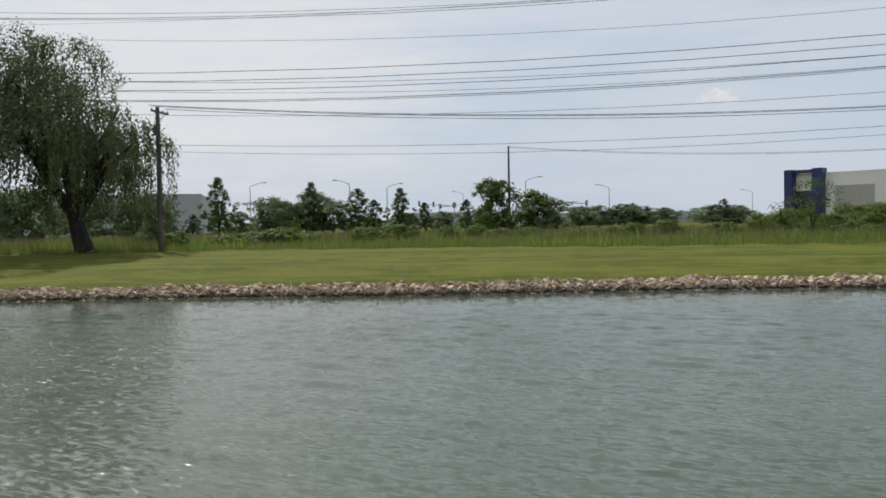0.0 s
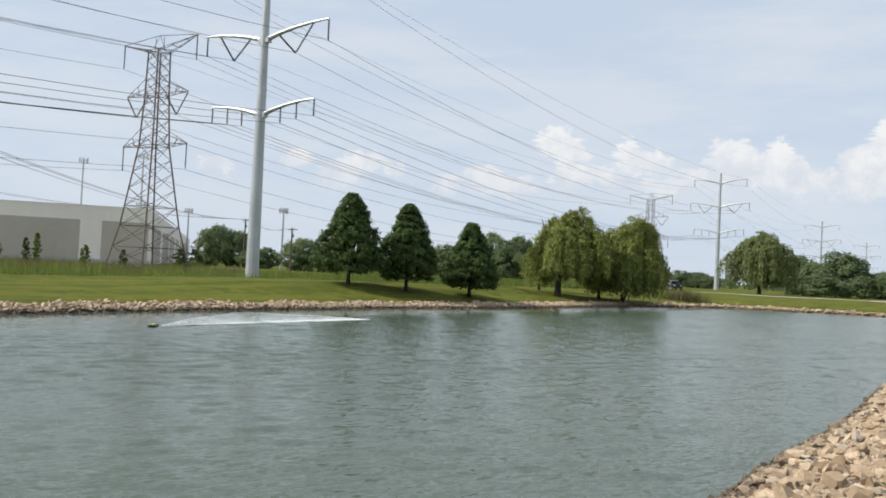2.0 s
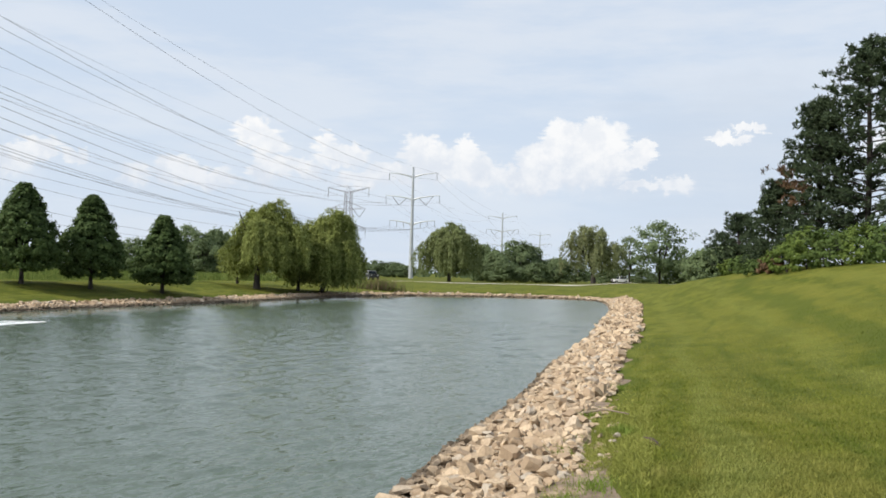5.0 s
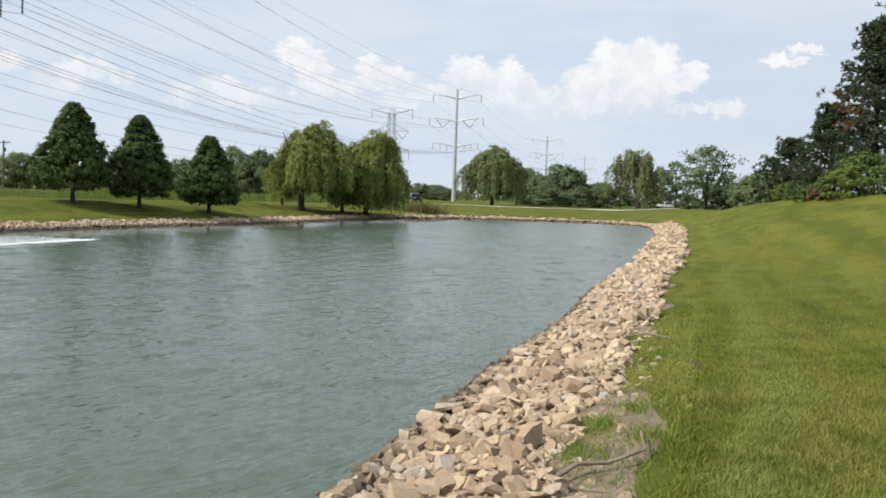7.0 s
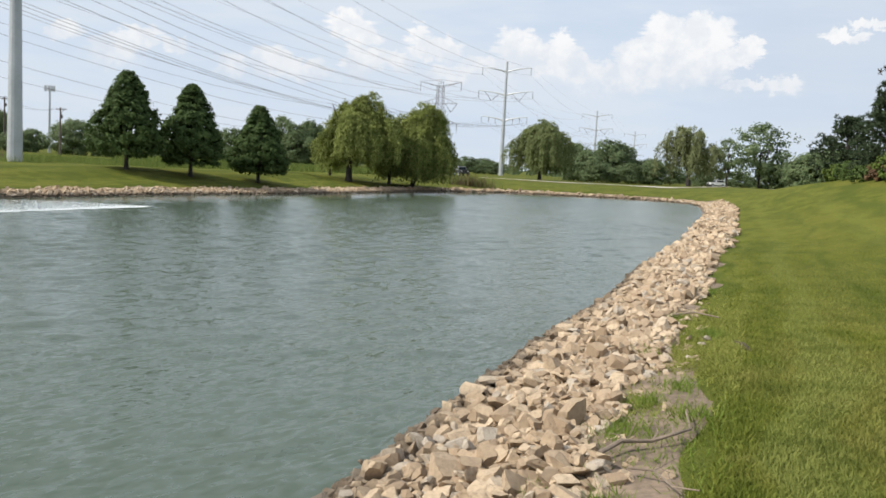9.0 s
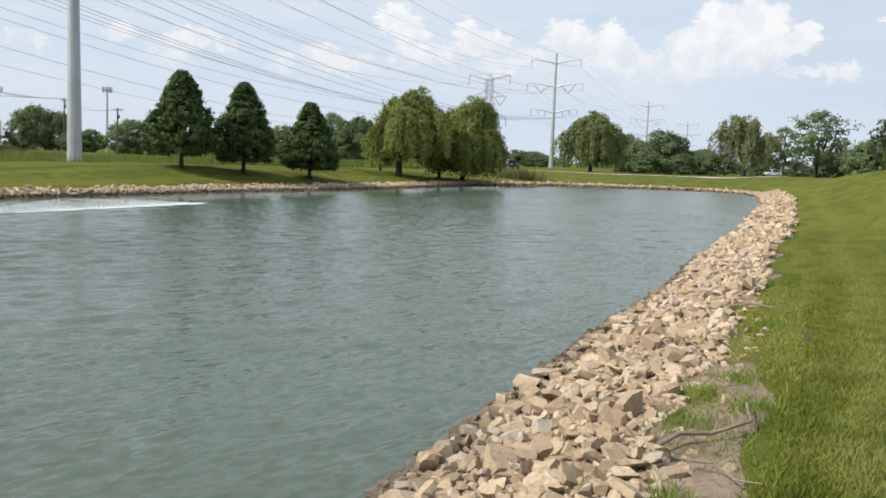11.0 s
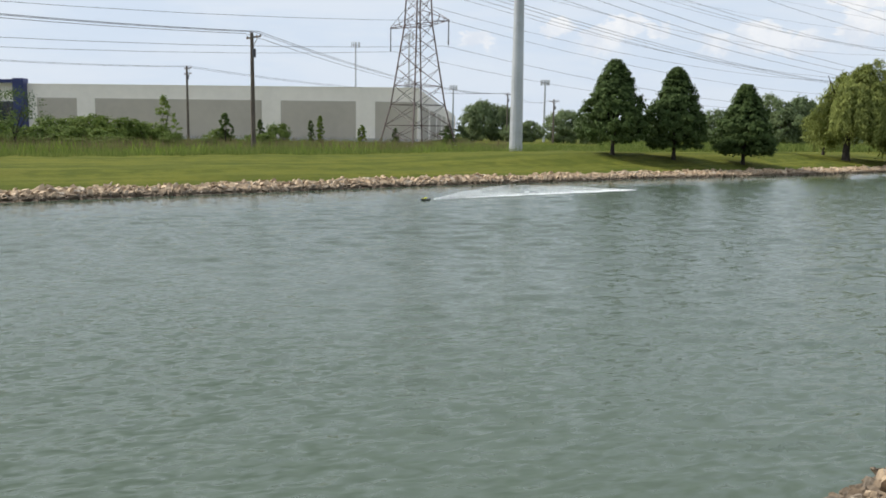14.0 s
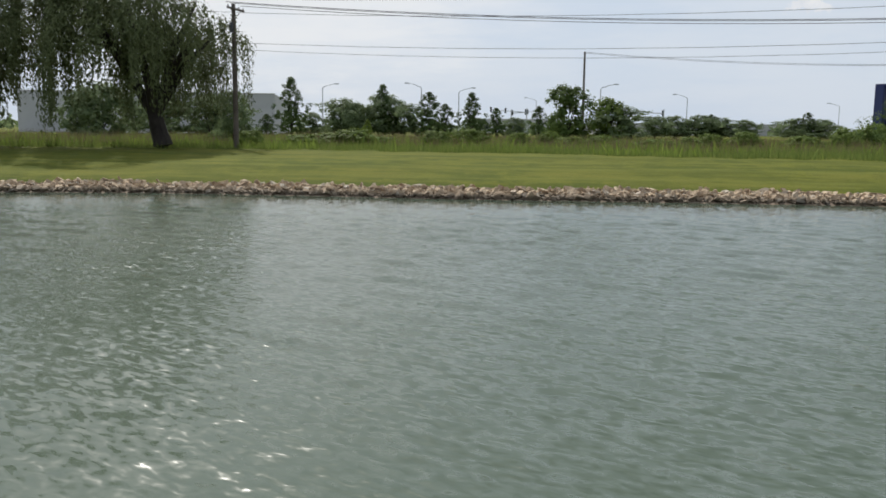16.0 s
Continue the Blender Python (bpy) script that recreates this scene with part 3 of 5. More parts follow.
def span(a, b, sag, steps=16):
    a, b = Vector(a), Vector(b)
    return [a.lerp(b, t / steps) - Vector((0, 0, 4 * sag * (t / steps) * (1 - t / steps))) for t in range(steps + 1)]


steel_at = [Vector((-42.4 + 44.9 * k, 75.2 + 167.8 * k, 0)) for k in (-1, 0, 1, 2, 3)]
latt_at = [Vector((-65.5, 90.6, 0)) + RUN * (175 * k) for k in (-1, 0, 1)]
for k, p in enumerate(steel_at):
    if k:
        steel_pylon(p.x, p.y, ("tall grey tubular steel pylon standing in the meadow" if k == 1 else
                               "distant grey tubular steel pylon with three pairs of arms"), 1.0 if k == 1 else 0.95)
lattice_tower(latt_at[1].x, latt_at[1].y, "brown lattice steel power tower standing in tall grass", LATTICE)
lattice_tower(latt_at[2].x, latt_at[2].y, "distant grey lattice steel power tower behind willows", LATTICE_GREY, 0.94)
# the southern spans end on taller supports
for spots, hung, r, sag, south_sag, south_lift in ((steel_at, STEEL_WIRES, 0.021, 4.6, 6.1, 4.5), (latt_at, LATT_WIRES, 0.021, 4.8, 4.8, 3.6)):
    for off, z in hung:
        path = []
        for k, (a, b) in enumerate(zip(spots, spots[1:])):
            near, far = 1.0 if k < 2 else 0.95, 1.0 if k < 1 else 0.95
            e, g = ACROSS * (off * near) + Vector((0, 0, z * near + 1.15)), ACROSS * (off * far) + Vector((0, 0, z * far + 1.15))
            if k == 0:
                e = e + Vector((0, 0, south_lift))
            path += span(a + e, b + g, sag if k else south_sag)[:-1]
        path.append(spots[-1] + g)
        wire("power_cable", path, r, "thin dark power cable sagging between pylons")
for spots, off, z in ((steel_at, -7.2, 30.8), (steel_at, 7.2, 30.8), (latt_at, -6.5, 29.4), (latt_at, 6.5, 29.4)):
    path = []
    for a, b in zip(spots, spots[1:]):
        e = ACROSS * off + Vector((0, 0, z))
        path += span(a + e, b + e, 3.0)
    wire("earth_cable", path, 0.014, "thin earth cable strung along the pylon tops")


def timber_pole(x, y, high, label, arms=1, turn=None):
    top = thing("utility_pole", x, y, ground_z(x, y) - 0.1, label, "utility pole", "timber utility poles", LINE_TURN if turn is None else turn)
    part("shaft", tube(bmesh.new(), [(0, 0, 0), (0, 0, high * 0.5), (0, 0, high)], [0.19, 0.16, 0.125], 10), POLE, top)
    for k in range(arms):
        z = high - 0.35 - 0.75 * k
        bm = box(bmesh.new(), 0, 0.16, z, 2.3, 0.1, 0.12)
        for side in (-1, 1):
            bar(bm, (side * 0.75, 0.16, z), (0, 0.16, z - 0.6), 0.025, sides=4)
        arm = part("crossarm", bm, POLE, top)
        for x0 in (-1.05, -0.45, 0.45, 1.05):
            bm = bmesh.new()
            bar(bm, (x0, 0.16, z + 0.05), (x0, 0.16, z + 0.2), 0.05, 0.03, 6)
            part("insulator", bm, GLAZE, arm)
    if arms:
        bm = bmesh.new()
        bar(bm, (0.35, 0, high - 1.9), (0.35, 0, high - 1.25), 0.14, sides=8)
        box(bm, 0.17, 0, high - 1.6, 0.25, 0.08, 0.08)
        part("fitting", bm, GLAZE, top)
    return top


poles = {}
for key, az, d, high, arms in (("a", 101.45, 61, 9.7, 1), ("b", 79.0, 120, 12.0, 0), ("c", 46.45, 70, 9.2, 1), ("d", 50.45, 128, 10.6, 2),
                               ("e", 30.0, 190, 10.6, 1), ("f", 27.0, 165, 8.3, 1)):
    px, py = at(az, d)
    poles[key] = Vector((px, py, ground_z(px, py) + high))
    timber_pole(px, py, high, {"a": "weathered timber utility pole beside a willow", "b": "bare timber pole above bushes",
                               "c": "weathered timber utility pole with a crossarm, in tall grass",
                               "d": "timber utility pole with two crossarms near the warehouse"}.get(key, "distant timber utility pole with a crossarm"), arms)
back = Vector((*at(125, 120), 11.5))
for a, b, sag in (("a", "c", 1.0), ("c", "e", 1.6)):
    for off, drop in ((-1.05, 0.1), (0.45, 0.1), (1.05, 0.1)):
        e = ACROSS * off - Vector((0, 0, drop))
        wire("line_cable", span(poles[a] + e, poles[b] + e, sag), 0.02, "thin cable between timber poles")
for a, b in (("b", "d"), ("d", "e"), ("e", "f")):
    for off in (-0.9, 0.9):
        e = ACROSS * off - Vector((0, 0, 0.2))
        wire("line_cable", span(poles[a] + e, poles[b] + e, 1.2), 0.02, "thin cable between timber poles")


def antenna_mast(x, y, high, label, rings=1, mat=GALV):
    top = thing("antenna_mast", x, y, ground_z(x, y) - 0.1, label, "mast", "antenna masts")
    part("shaft", tube(bmesh.new(), [(0, 0, 0), (0, 0, high)], [0.30, 0.17], 10), mat, top)
    for k in range(rings):
        z = high - 0.7 - k * 11.0
        bm = bmesh.new()
        for i in range(3):
            a0, a1 = 2 * math.pi * i / 3, 2 * math.pi * (i + 1) / 3
            p, q = Vector((0.95 * math.cos(a0), 0.95 * math.sin(a0), z)), Vector((0.95 * math.cos(a1), 0.95 * math.sin(a1), z))
            bar(bm, p, q, 0.06, sides=4)
            bar(bm, (0, 0, z), p, 0.06, sides=4)
        part("platform", bm, mat, top)
        for i in range(9):
            a = 2 * math.pi * i / 9
            part("panel", box(bmesh.new(), 0.95 * math.cos(a), 0.95 * math.sin(a), z + 0.1, 0.17, 0.17, 1.2), GALV, top)
    return top


for az, el, d, rings in ((39.9, 5.78, 215, 1), (36.45, 6.35, 205, 2), (33.55, 3.15, 230, 1), (27.6, 3.55, 200, 1)):
    px, py = at(az, d)
    antenna_mast(px, py, 2.8 + d * math.tan(radians(el)) - ground_z(px, py), "slim grey antenna mast with panel antennas", rings)


def street_lamp(x, y, high, turn, label):
    top = thing("street_lamp", x, y, ground_z(x, y) - 0.05, label, "street lamp", "street lamps", turn)
    part("shaft", tube(bmesh.new(), [(0, 0, 0), (0, 0, high * 0.5), (0, 0, high - 0.8)], [0.13, 0.10, 0.08], 8), GALV, top)
    part("arm", tube(bmesh.new(), [(0, 0, high - 1.0), (0.12, 0, high - 0.62), (1.2, 0, high - 0.22), (2.4, 0, high + 0.06)], [0.08, 0.07, 0.06, 0.05], 6), GALV, top)
    part("lamp_head", box(bmesh.new(), 2.7, 0, high + 0.06, 0.9, 0.34, 0.18, bevel=0.05), GALV, top)
    return top


# bearing, top of the lamp in degrees, distance, the way the arm points
for az, el, d, turn in ((95.9, 2.75, 168, 12), (89.5, 2.85, 160, 190), (87.05, 2.6, 165, 8), (77.9, 2.88, 160, 8), (72.5, 2.25, 200, 188),
                        (63.7, 1.7, 245, 200), (82.0, 2.0, 230, 185)):
    px, py = at(az, d)
    street_lamp(px, py, 2.8 + d * math.tan(radians(el)) - ground_z(px, py), az + turn, "grey street lamp with a slim rising arm")

# ---------------------------------------------------------------- buildings


def slab_wall(bm, a, b, z0, z1, thick):
    """A wall of that thickness from a to b in plan."""
    a, b = Vector((*a, 0)), Vector((*b, 0))
    d = (b - a)
    q = Matrix.Rotation(math.atan2(d.y, d.x), 3, "Z")
    m = (a + b) / 2
    return box(bm, m.x, m.y, (z0 + z1) / 2, d.length, thick, z1 - z0, q)


def warehouse():
    p1, p2 = Vector((-151.0, 83.0)), Vector((-88.0, 122.0))
    along = (p2 - p1).normalized()
    deep = Vector((-along.y, along.x))
    long, depth, z1 = (p2 - p1).length, 225.0, 10.4
    gz = 0.9
    top = thing("warehouse", p1.x, p1.y, gz, "long pale concrete warehouse with taupe panels and a blue corner", "warehouse",
                turn=math.degrees(math.atan2(along.y, along.x)))
    h = z1 - gz
    bm = box(bmesh.new(), long / 2, 0.15, h / 2, long, 0.3, h)
    part("wall", bm, WHITE_WALL, top, "off-white concrete front wall")
    part("wall", box(bmesh.new(), long - 0.15, depth / 2 + 0.3, h / 2, 0.3, depth, h), WHITE_WALL, top)
    part("wall", box(bmesh.new(), 0.15, depth / 2 + 0.3, h / 2, 0.3, depth, h), WHITE_WALL, top)
    part("wall", box(bmesh.new(), long / 2, depth + 0.45, h / 2, long, 0.3, h), WHITE_WALL, top)
    part("roof", box(bmesh.new(), long / 2, depth / 2, h - 0.5, long - 0.7, depth - 0.2, 0.3), ROOF, top)
    part("parapet", box(bmesh.new(), long / 2, 0.15, h + 0.05, long + 0.1, 0.42, 0.12), WHITE_WALL, top)
    # taupe panels between off-white piers
    for a, b in ((0.099, 0.194), (0.238, 0.633), (0.678, 0.854), (0.899, 0.996)):
        part("panel", box(bmesh.new(), (a + b) / 2 * long, -0.03, 4.05, (b - a) * long, 0.1, 6.3), TAN_WALL, top, "taupe panel")
    for k in range(7):
        part("panel", box(bmesh.new(), long + 0.03, 6 + k * 30 + 11, 3.5, 0.1, 22, 6.6), TAN_WALL, top, "taupe panel")
    part("plinth", box(bmesh.new(), long / 2, -0.06, 0.45, long, 0.14, 0.9), GREY_WALL, top, "grey plinth")
    # the blue portal at the corner
    portal = part("portal", box(bmesh.new(), -0.7, -0.4, (h + 0.85) / 2, 1.6, 2.2, h + 0.85, bevel=0.05), BLUE, top, "deep blue corner portal")
    part("beam", box(bmesh.new(), 1.95, -0.4, h + 0.45, 3.7, 1.4, 0.6, bevel=0.03), BLUE, portal)
    part("pier", box(bmesh.new(), 4.75, -0.5, (h + 0.95) / 2, 1.9, 1.9, h + 0.95, bevel=0.05), BLUE, portal)
    part("window", box(bmesh.new(), 2.1, -0.08, 3.4, 4.2, 0.14, 6.2), DARK_GLASS, top, "dark entrance glazing")
    part("door", box(bmesh.new(), long * 0.99 + 0.3, 18, 1.4, 0.2, 2.4, 2.8), RED, top, "red dock door")
    return top


warehouse()


def far_block(az0, d0, az1, d1, top_el, depth, mat, label, bands=0):
    """A plain flat-roofed building whose front runs between two bearings."""
    a, b = Vector(at(az0, d0)), Vector(at(az1, d1))
    along = (b - a).normalized()
    gz = 0.9
    long, h = (b - a).length, 2.8 + (d0 + d1) / 2 * math.tan(radians(top_el)) - gz
    top = thing("commercial_building", a.x, a.y, gz, label, "building", "distant commercial buildings",
                math.degrees(math.atan2(along.y, along.x)))
    for x, y, sx, sy in ((long / 2, 0.15, long, 0.3), (long / 2, depth, long, 0.3), (0.15, depth / 2, 0.3, depth - 0.3), (long - 0.15, depth / 2, 0.3, depth - 0.3)):
        part("wall", box(bmesh.new(), x, y, h / 2, sx, sy, h), mat, top)
    part("roof", box(bmesh.new(), long / 2, depth / 2, h - 0.4, long - 0.6, depth - 0.6, 0.25), ROOF, top)
    part("parapet", box(bmesh.new(), long / 2, 0.12, h + 0.06, long + 0.2, 0.4, 0.16), GREY_WALL, top)
    for k in range(bands):
        x = (k + 0.5) / bands * long
        part("window", box(bmesh.new(), x, -0.03, h * 0.45, long / bands * 0.55, 0.1, h * 0.3), DARK_GLASS, top)
    return top


far_block(114, 185, 98.95, 175, 1.97, 60, GREY_WALL, "plain grey concrete building behind a willow")
far_block(86.0, 330, 80.2, 330, 0.62, 40, GREY_WALL, "low grey building far beyond the road", 5)
far_block(76.5, 300, 64.0, 330, 0.42, 50, GREY_WALL, "low grey building far beyond the road", 9)

# ---------------------------------------------------------------- plants
rng = np.random.default_rng(7)


def leaf_quads(points, length, width, out=None, droop=0.0, lie=0.6):
    """Small diamond leaves at the points; out: outward ways they tend to face; droop: how far they hang."""
    n_leaf = len(points)
    normal = rng.normal(size=(n_leaf, 3))
    if out is not None:
        normal = normal * (1 - lie) + out * lie * 1.6
    normal /= np.linalg.norm(normal, axis=1)[:, None] + 1e-9
    along = rng.normal(size=(n_leaf, 3)) * (1 - droop) + np.array([0, 0, -2.0]) * droop
    along -= (along * normal).sum(1)[:, None] * normal
    along /= np.linalg.norm(along, axis=1)[:, None] + 1e-9
    side = np.cross(normal, along)
    size = rng.uniform(0.7, 1.3, (n_leaf, 1))
    a, s = along * length / 2 * size, side * width / 2 * size
    verts = np.stack([points - a, points + s - a * 0.1, points + a, points - s - a * 0.1], 1).reshape(-1, 3)
    return verts, np.arange(4 * n_leaf).reshape(-1, 4)


def merged(name, pieces, mat):
    verts, faces, base = [], [], 0
    for v, f in pieces:
        verts.append(v)
        faces.append(f + base)
        base += len(v)
    return array_mesh(name, np.concatenate(verts), np.concatenate(faces), mat)


def clumps(centres, radius, per, length, width, middle, lie=0.6, droop=0.0):
    """Leaves in round clumps about the centres."""
    c = np.repeat(centres, per, 0)
    d = rng.normal(size=c.shape)
    d /= np.linalg.norm(d, axis=1)[:, None]
    p = c + d * radius * rng.uniform(0.25, 1.0, (len(c), 1)) * np.array([1, 1, 0.75])
    out = d * 0.6 + (p - middle) / (np.linalg.norm(p - middle, axis=1)[:, None] + 1e-9) + np.array([0, 0, 0.35])
    return leaf_quads(p, length, width, out, droop, lie)


def limbs(high, spread, count, base_r, fork=0.3, lean=(0, 0)):
    """A trunk that forks into limbs."""
    bm = bmesh.new()
    top = Vector((lean[0], lean[1], high * fork))
    tube(bm, [(0, 0, -0.3), (0, 0, 0.25), top * 0.5 + Vector((0, 0, 0)), top], [base_r * 1.35, base_r, base_r * 0.85, base_r * 0.75], 9)
    for i in range(count):
        a = 2 * math.pi * (i + rng.uniform(-0.3, 0.3)) / count
        r, z = spread * rng.uniform(0.45, 0.9), high * rng.uniform(0.6, 0.92)
        end = Vector((top.x + r * math.cos(a), top.y + r * math.sin(a), z))
        mid = top.lerp(end, 0.5) + Vector((0, 0, high * 0.06))
        tube(bm, [top - Vector((0, 0, 0.15)), mid, end], [base_r * 0.55, base_r * 0.34, base_r * 0.08], 6)
        for k in range(2):
            tip = mid + Vector((rng.normal() * spread * 0.3, rng.normal() * spread * 0.3, high * rng.uniform(0.08, 0.24)))
            tube(bm, [mid, mid.lerp(tip, 0.5), tip], [base_r * 0.26, base_r * 0.16, base_r * 0.04], 5)
    return bm


def linden(x, y, high, wide, label):
    top = thing("linden_tree", x, y, ground_z(x, y) - 0.03, label, "tree", "linden trees")
    part("trunk", limbs(high, wide * 0.25, 6, 0.17, 0.16), BARK, top)
    h = rng.uniform(0.13, 1.0, 620) ** 0.95
    h = np.clip(h, 0.13, 0.985)
    prof = np.interp(h, [0.11, 0.17, 0.3, 0.42, 0.55, 0.66, 0.8, 0.92, 1.0], [0.6, 0.96, 1.06, 1.0, 0.84, 0.66, 0.46, 0.26, 0.05])
    a = rng.uniform(0, 2 * math.pi, len(h))
    r = wide / 2 * prof * rng.uniform(0.66, 1.0, len(h)) * (1 + 0.08 * np.sin(3 * a + 9 * h))
    centres = np.c_[r * np.cos(a), r * np.sin(a), h * high]
    middle = np.array([0, 0, 1.0]) * centres[:, 2:3].repeat(1, 1).mean() * 0.9
    v = clumps(centres, 0.34, 30, 0.20, 0.15, middle, 0.5)
    inner = centres[::3] * np.array([0.55, 0.55, 0.97])
    part("crown", merged("crown", [v, clumps(inner, 0.5, 16, 0.3, 0.24, middle)], LINDEN), LINDEN, top)
    return top


def willow(x, y, high, wide, label, mat, strands=520, fork=0.2, lean=(0, 0), reach=(0.25, 0.62), puff=150, r0=0.3, leaf=0.34, grow=1.0, skew=(0.0, 0.0), lumps=12, rough_top=0.3, ground_gap=(0.10, 0.30)):
    """A weeping willow: a domed crown from which long leafy strands hang."""
    top = thing("willow_tree", x, y, ground_z(x, y) - 0.03, label, "tree", "willow trees")
    part("trunk", limbs(high * (0.8 if wide > 15 else 0.95), wide * 0.38, 7, r0, fork, lean), BARK, top)
    # lobes of the dome
    lobes = []
    for i in range(lumps):
        ring = 0 if i == 0 else (1 if i % 3 == 1 else 2)
        a = 2.4 * i + rng.uniform(-0.25, 0.25)
        q = wide / 2 * (0.0, rng.uniform(0.28, 0.42), rng.uniform(0.58, 0.74))[ring]
        lobes.append((lean[0] + q * math.cos(a) + skew[0], lean[1] + q * math.sin(a) + skew[1],
                      high * (0.74, rng.uniform(0.60, 0.76 + 0.06 * rough_top), rng.uniform(0.40 - 0.08 * rough_top, 0.60))[ring],
                      wide * rng.uniform(0.15, 0.22), high * rng.uniform(0.19, 0.25)))
    pieces, lines = [], []
    hub = np.array([lean[0] + skew[0], lean[1] + skew[1], high * 0.42])
    for k in range(strands):
        # strands hang in bundles of five from one bough end
        if k % 5 == 0:
            cx, cy, cz, lr, lh = lobes[(k // 5) % lumps]
            d = rng.normal(size=3)
            d[2] = abs(d[2]) * 0.9
            d /= np.linalg.norm(d)
            bough = np.array([cx + d[0] * lr, cy + d[1] * lr, min(cz + d[2] * lh, high)])
            bundle = high * rng.uniform(*reach)
            gap = rng.uniform(*ground_gap) * high
        p = bough + rng.normal(size=3) * np.array([0.16, 0.16, 0.08]) * grow
        out = np.array([p[0] - lean[0], p[1] - lean[1], 0]) / (wide / 2)
        length = bundle * rng.uniform(0.8, 1.1) * (0.75 + 0.4 * min(1, np.hypot(out[0], out[1])))
        length = max(0.3, min(length, p[2] - gap))
        count = max(4, int(length / (0.16 * grow)))
        t = np.linspace(0, 1, count)[:, None]
        sway = rng.normal(size=3) * 0.04
        curve = p + out * (0.55 * np.sin(np.minimum(t, 0.4) / 0.4 * math.pi / 2)) * 0.8 + np.array([0, 0, -1.0]) * length * (t ** 1.25) + sway * t * length
        lines.append(curve + rng.normal(size=(count, 3)) * 0.06 * grow)
    pts = np.concatenate(lines)

    def facing(q):
        o = q - hub
        o[:, 2] = o[:, 2] * 0.9 + 0.12 * high
        return o / (np.linalg.norm(o, axis=1)[:, None] + 1e-9)

    pieces.append(leaf_quads(pts, leaf, leaf * 0.36, facing(pts), 0.72, 0.5))
    pts2 = pts[rng.random(len(pts)) < 0.6] + rng.normal(size=3) * 0.05
    pts2 = pts2 + rng.normal(size=pts2.shape) * 0.12 * grow
    pieces.append(leaf_quads(pts2, leaf, leaf * 0.36, facing(pts2), 0.6, 0.5))
    cs = []
    for k in range(puff):
        cx, cy, cz, lr, lh = lobes[k % lumps]
        d = rng.normal(size=3)
        d[2] = abs(d[2])
        d /= np.linalg.norm(d)
        cs.append((cx + d[0] * lr, cy + d[1] * lr, cz + d[2] * lh))
    if cs:
        pieces.append(clumps(np.array(cs), 0.055 * wide, 26, leaf, leaf * 0.4, np.array([lean[0], lean[1], high * 0.4]), 0.5, 0.4))
    part("crown", merged("crown", pieces, mat), mat, top)
    return top


def round_tree(x, y, high, wide, label, mat, name="tree", category="tree", group="", per=26, count=150, leaf=0.3, clear=0.25, point=0.0, r0=0.16,
               ragged=0.35, bare=False):
    """A broad-leaved tree or bush of uneven lobes; point: 0 round, 1 spired."""
    top = thing(name, x, y, ground_z(x, y) - 0.03, label, category, group)
    part("trunk" if clear > 0.05 else "stems", limbs(high, wide * 0.34, 6, r0, max(0.08, clear)), BARK, top)
    h = rng.uniform(clear, 1.0, count)
    u = (h - clear) / (1 - clear)
    rounded_prof = np.sqrt(np.clip(1 - (2 * u - 0.85) ** 2 / 1.35, 0.02, 1))
    spire = np.interp(u, [0, 0.15, 0.4, 0.7, 1.0], [0.8, 1.0, 0.85, 0.5, 0.08])
    prof = rounded_prof * (1 - point) + spire * point
    a = rng.uniform(0, 2 * math.pi, count)
    wave = 1 + ragged * np.sin(2 * a + 7 * u + rng.uniform(0, 6)) * 0.5 + ragged * rng.normal(size=count) * 0.35
    r = wide / 2 * prof * np.sqrt(rng.uniform(0.25, 1.0, count)) * wave
    centres = np.c_[r * np.cos(a), r * np.sin(a), h * high]
    middle = np.array([0, 0, high * (clear + 0.35 * (1 - clear))])
    v = clumps(centres, wide * 0.085 + 0.08 * high * (1 - point) * 0.5, per, leaf, leaf * 0.7, middle)
    part("crown", merged("crown", [v], mat), mat, top)
    return top


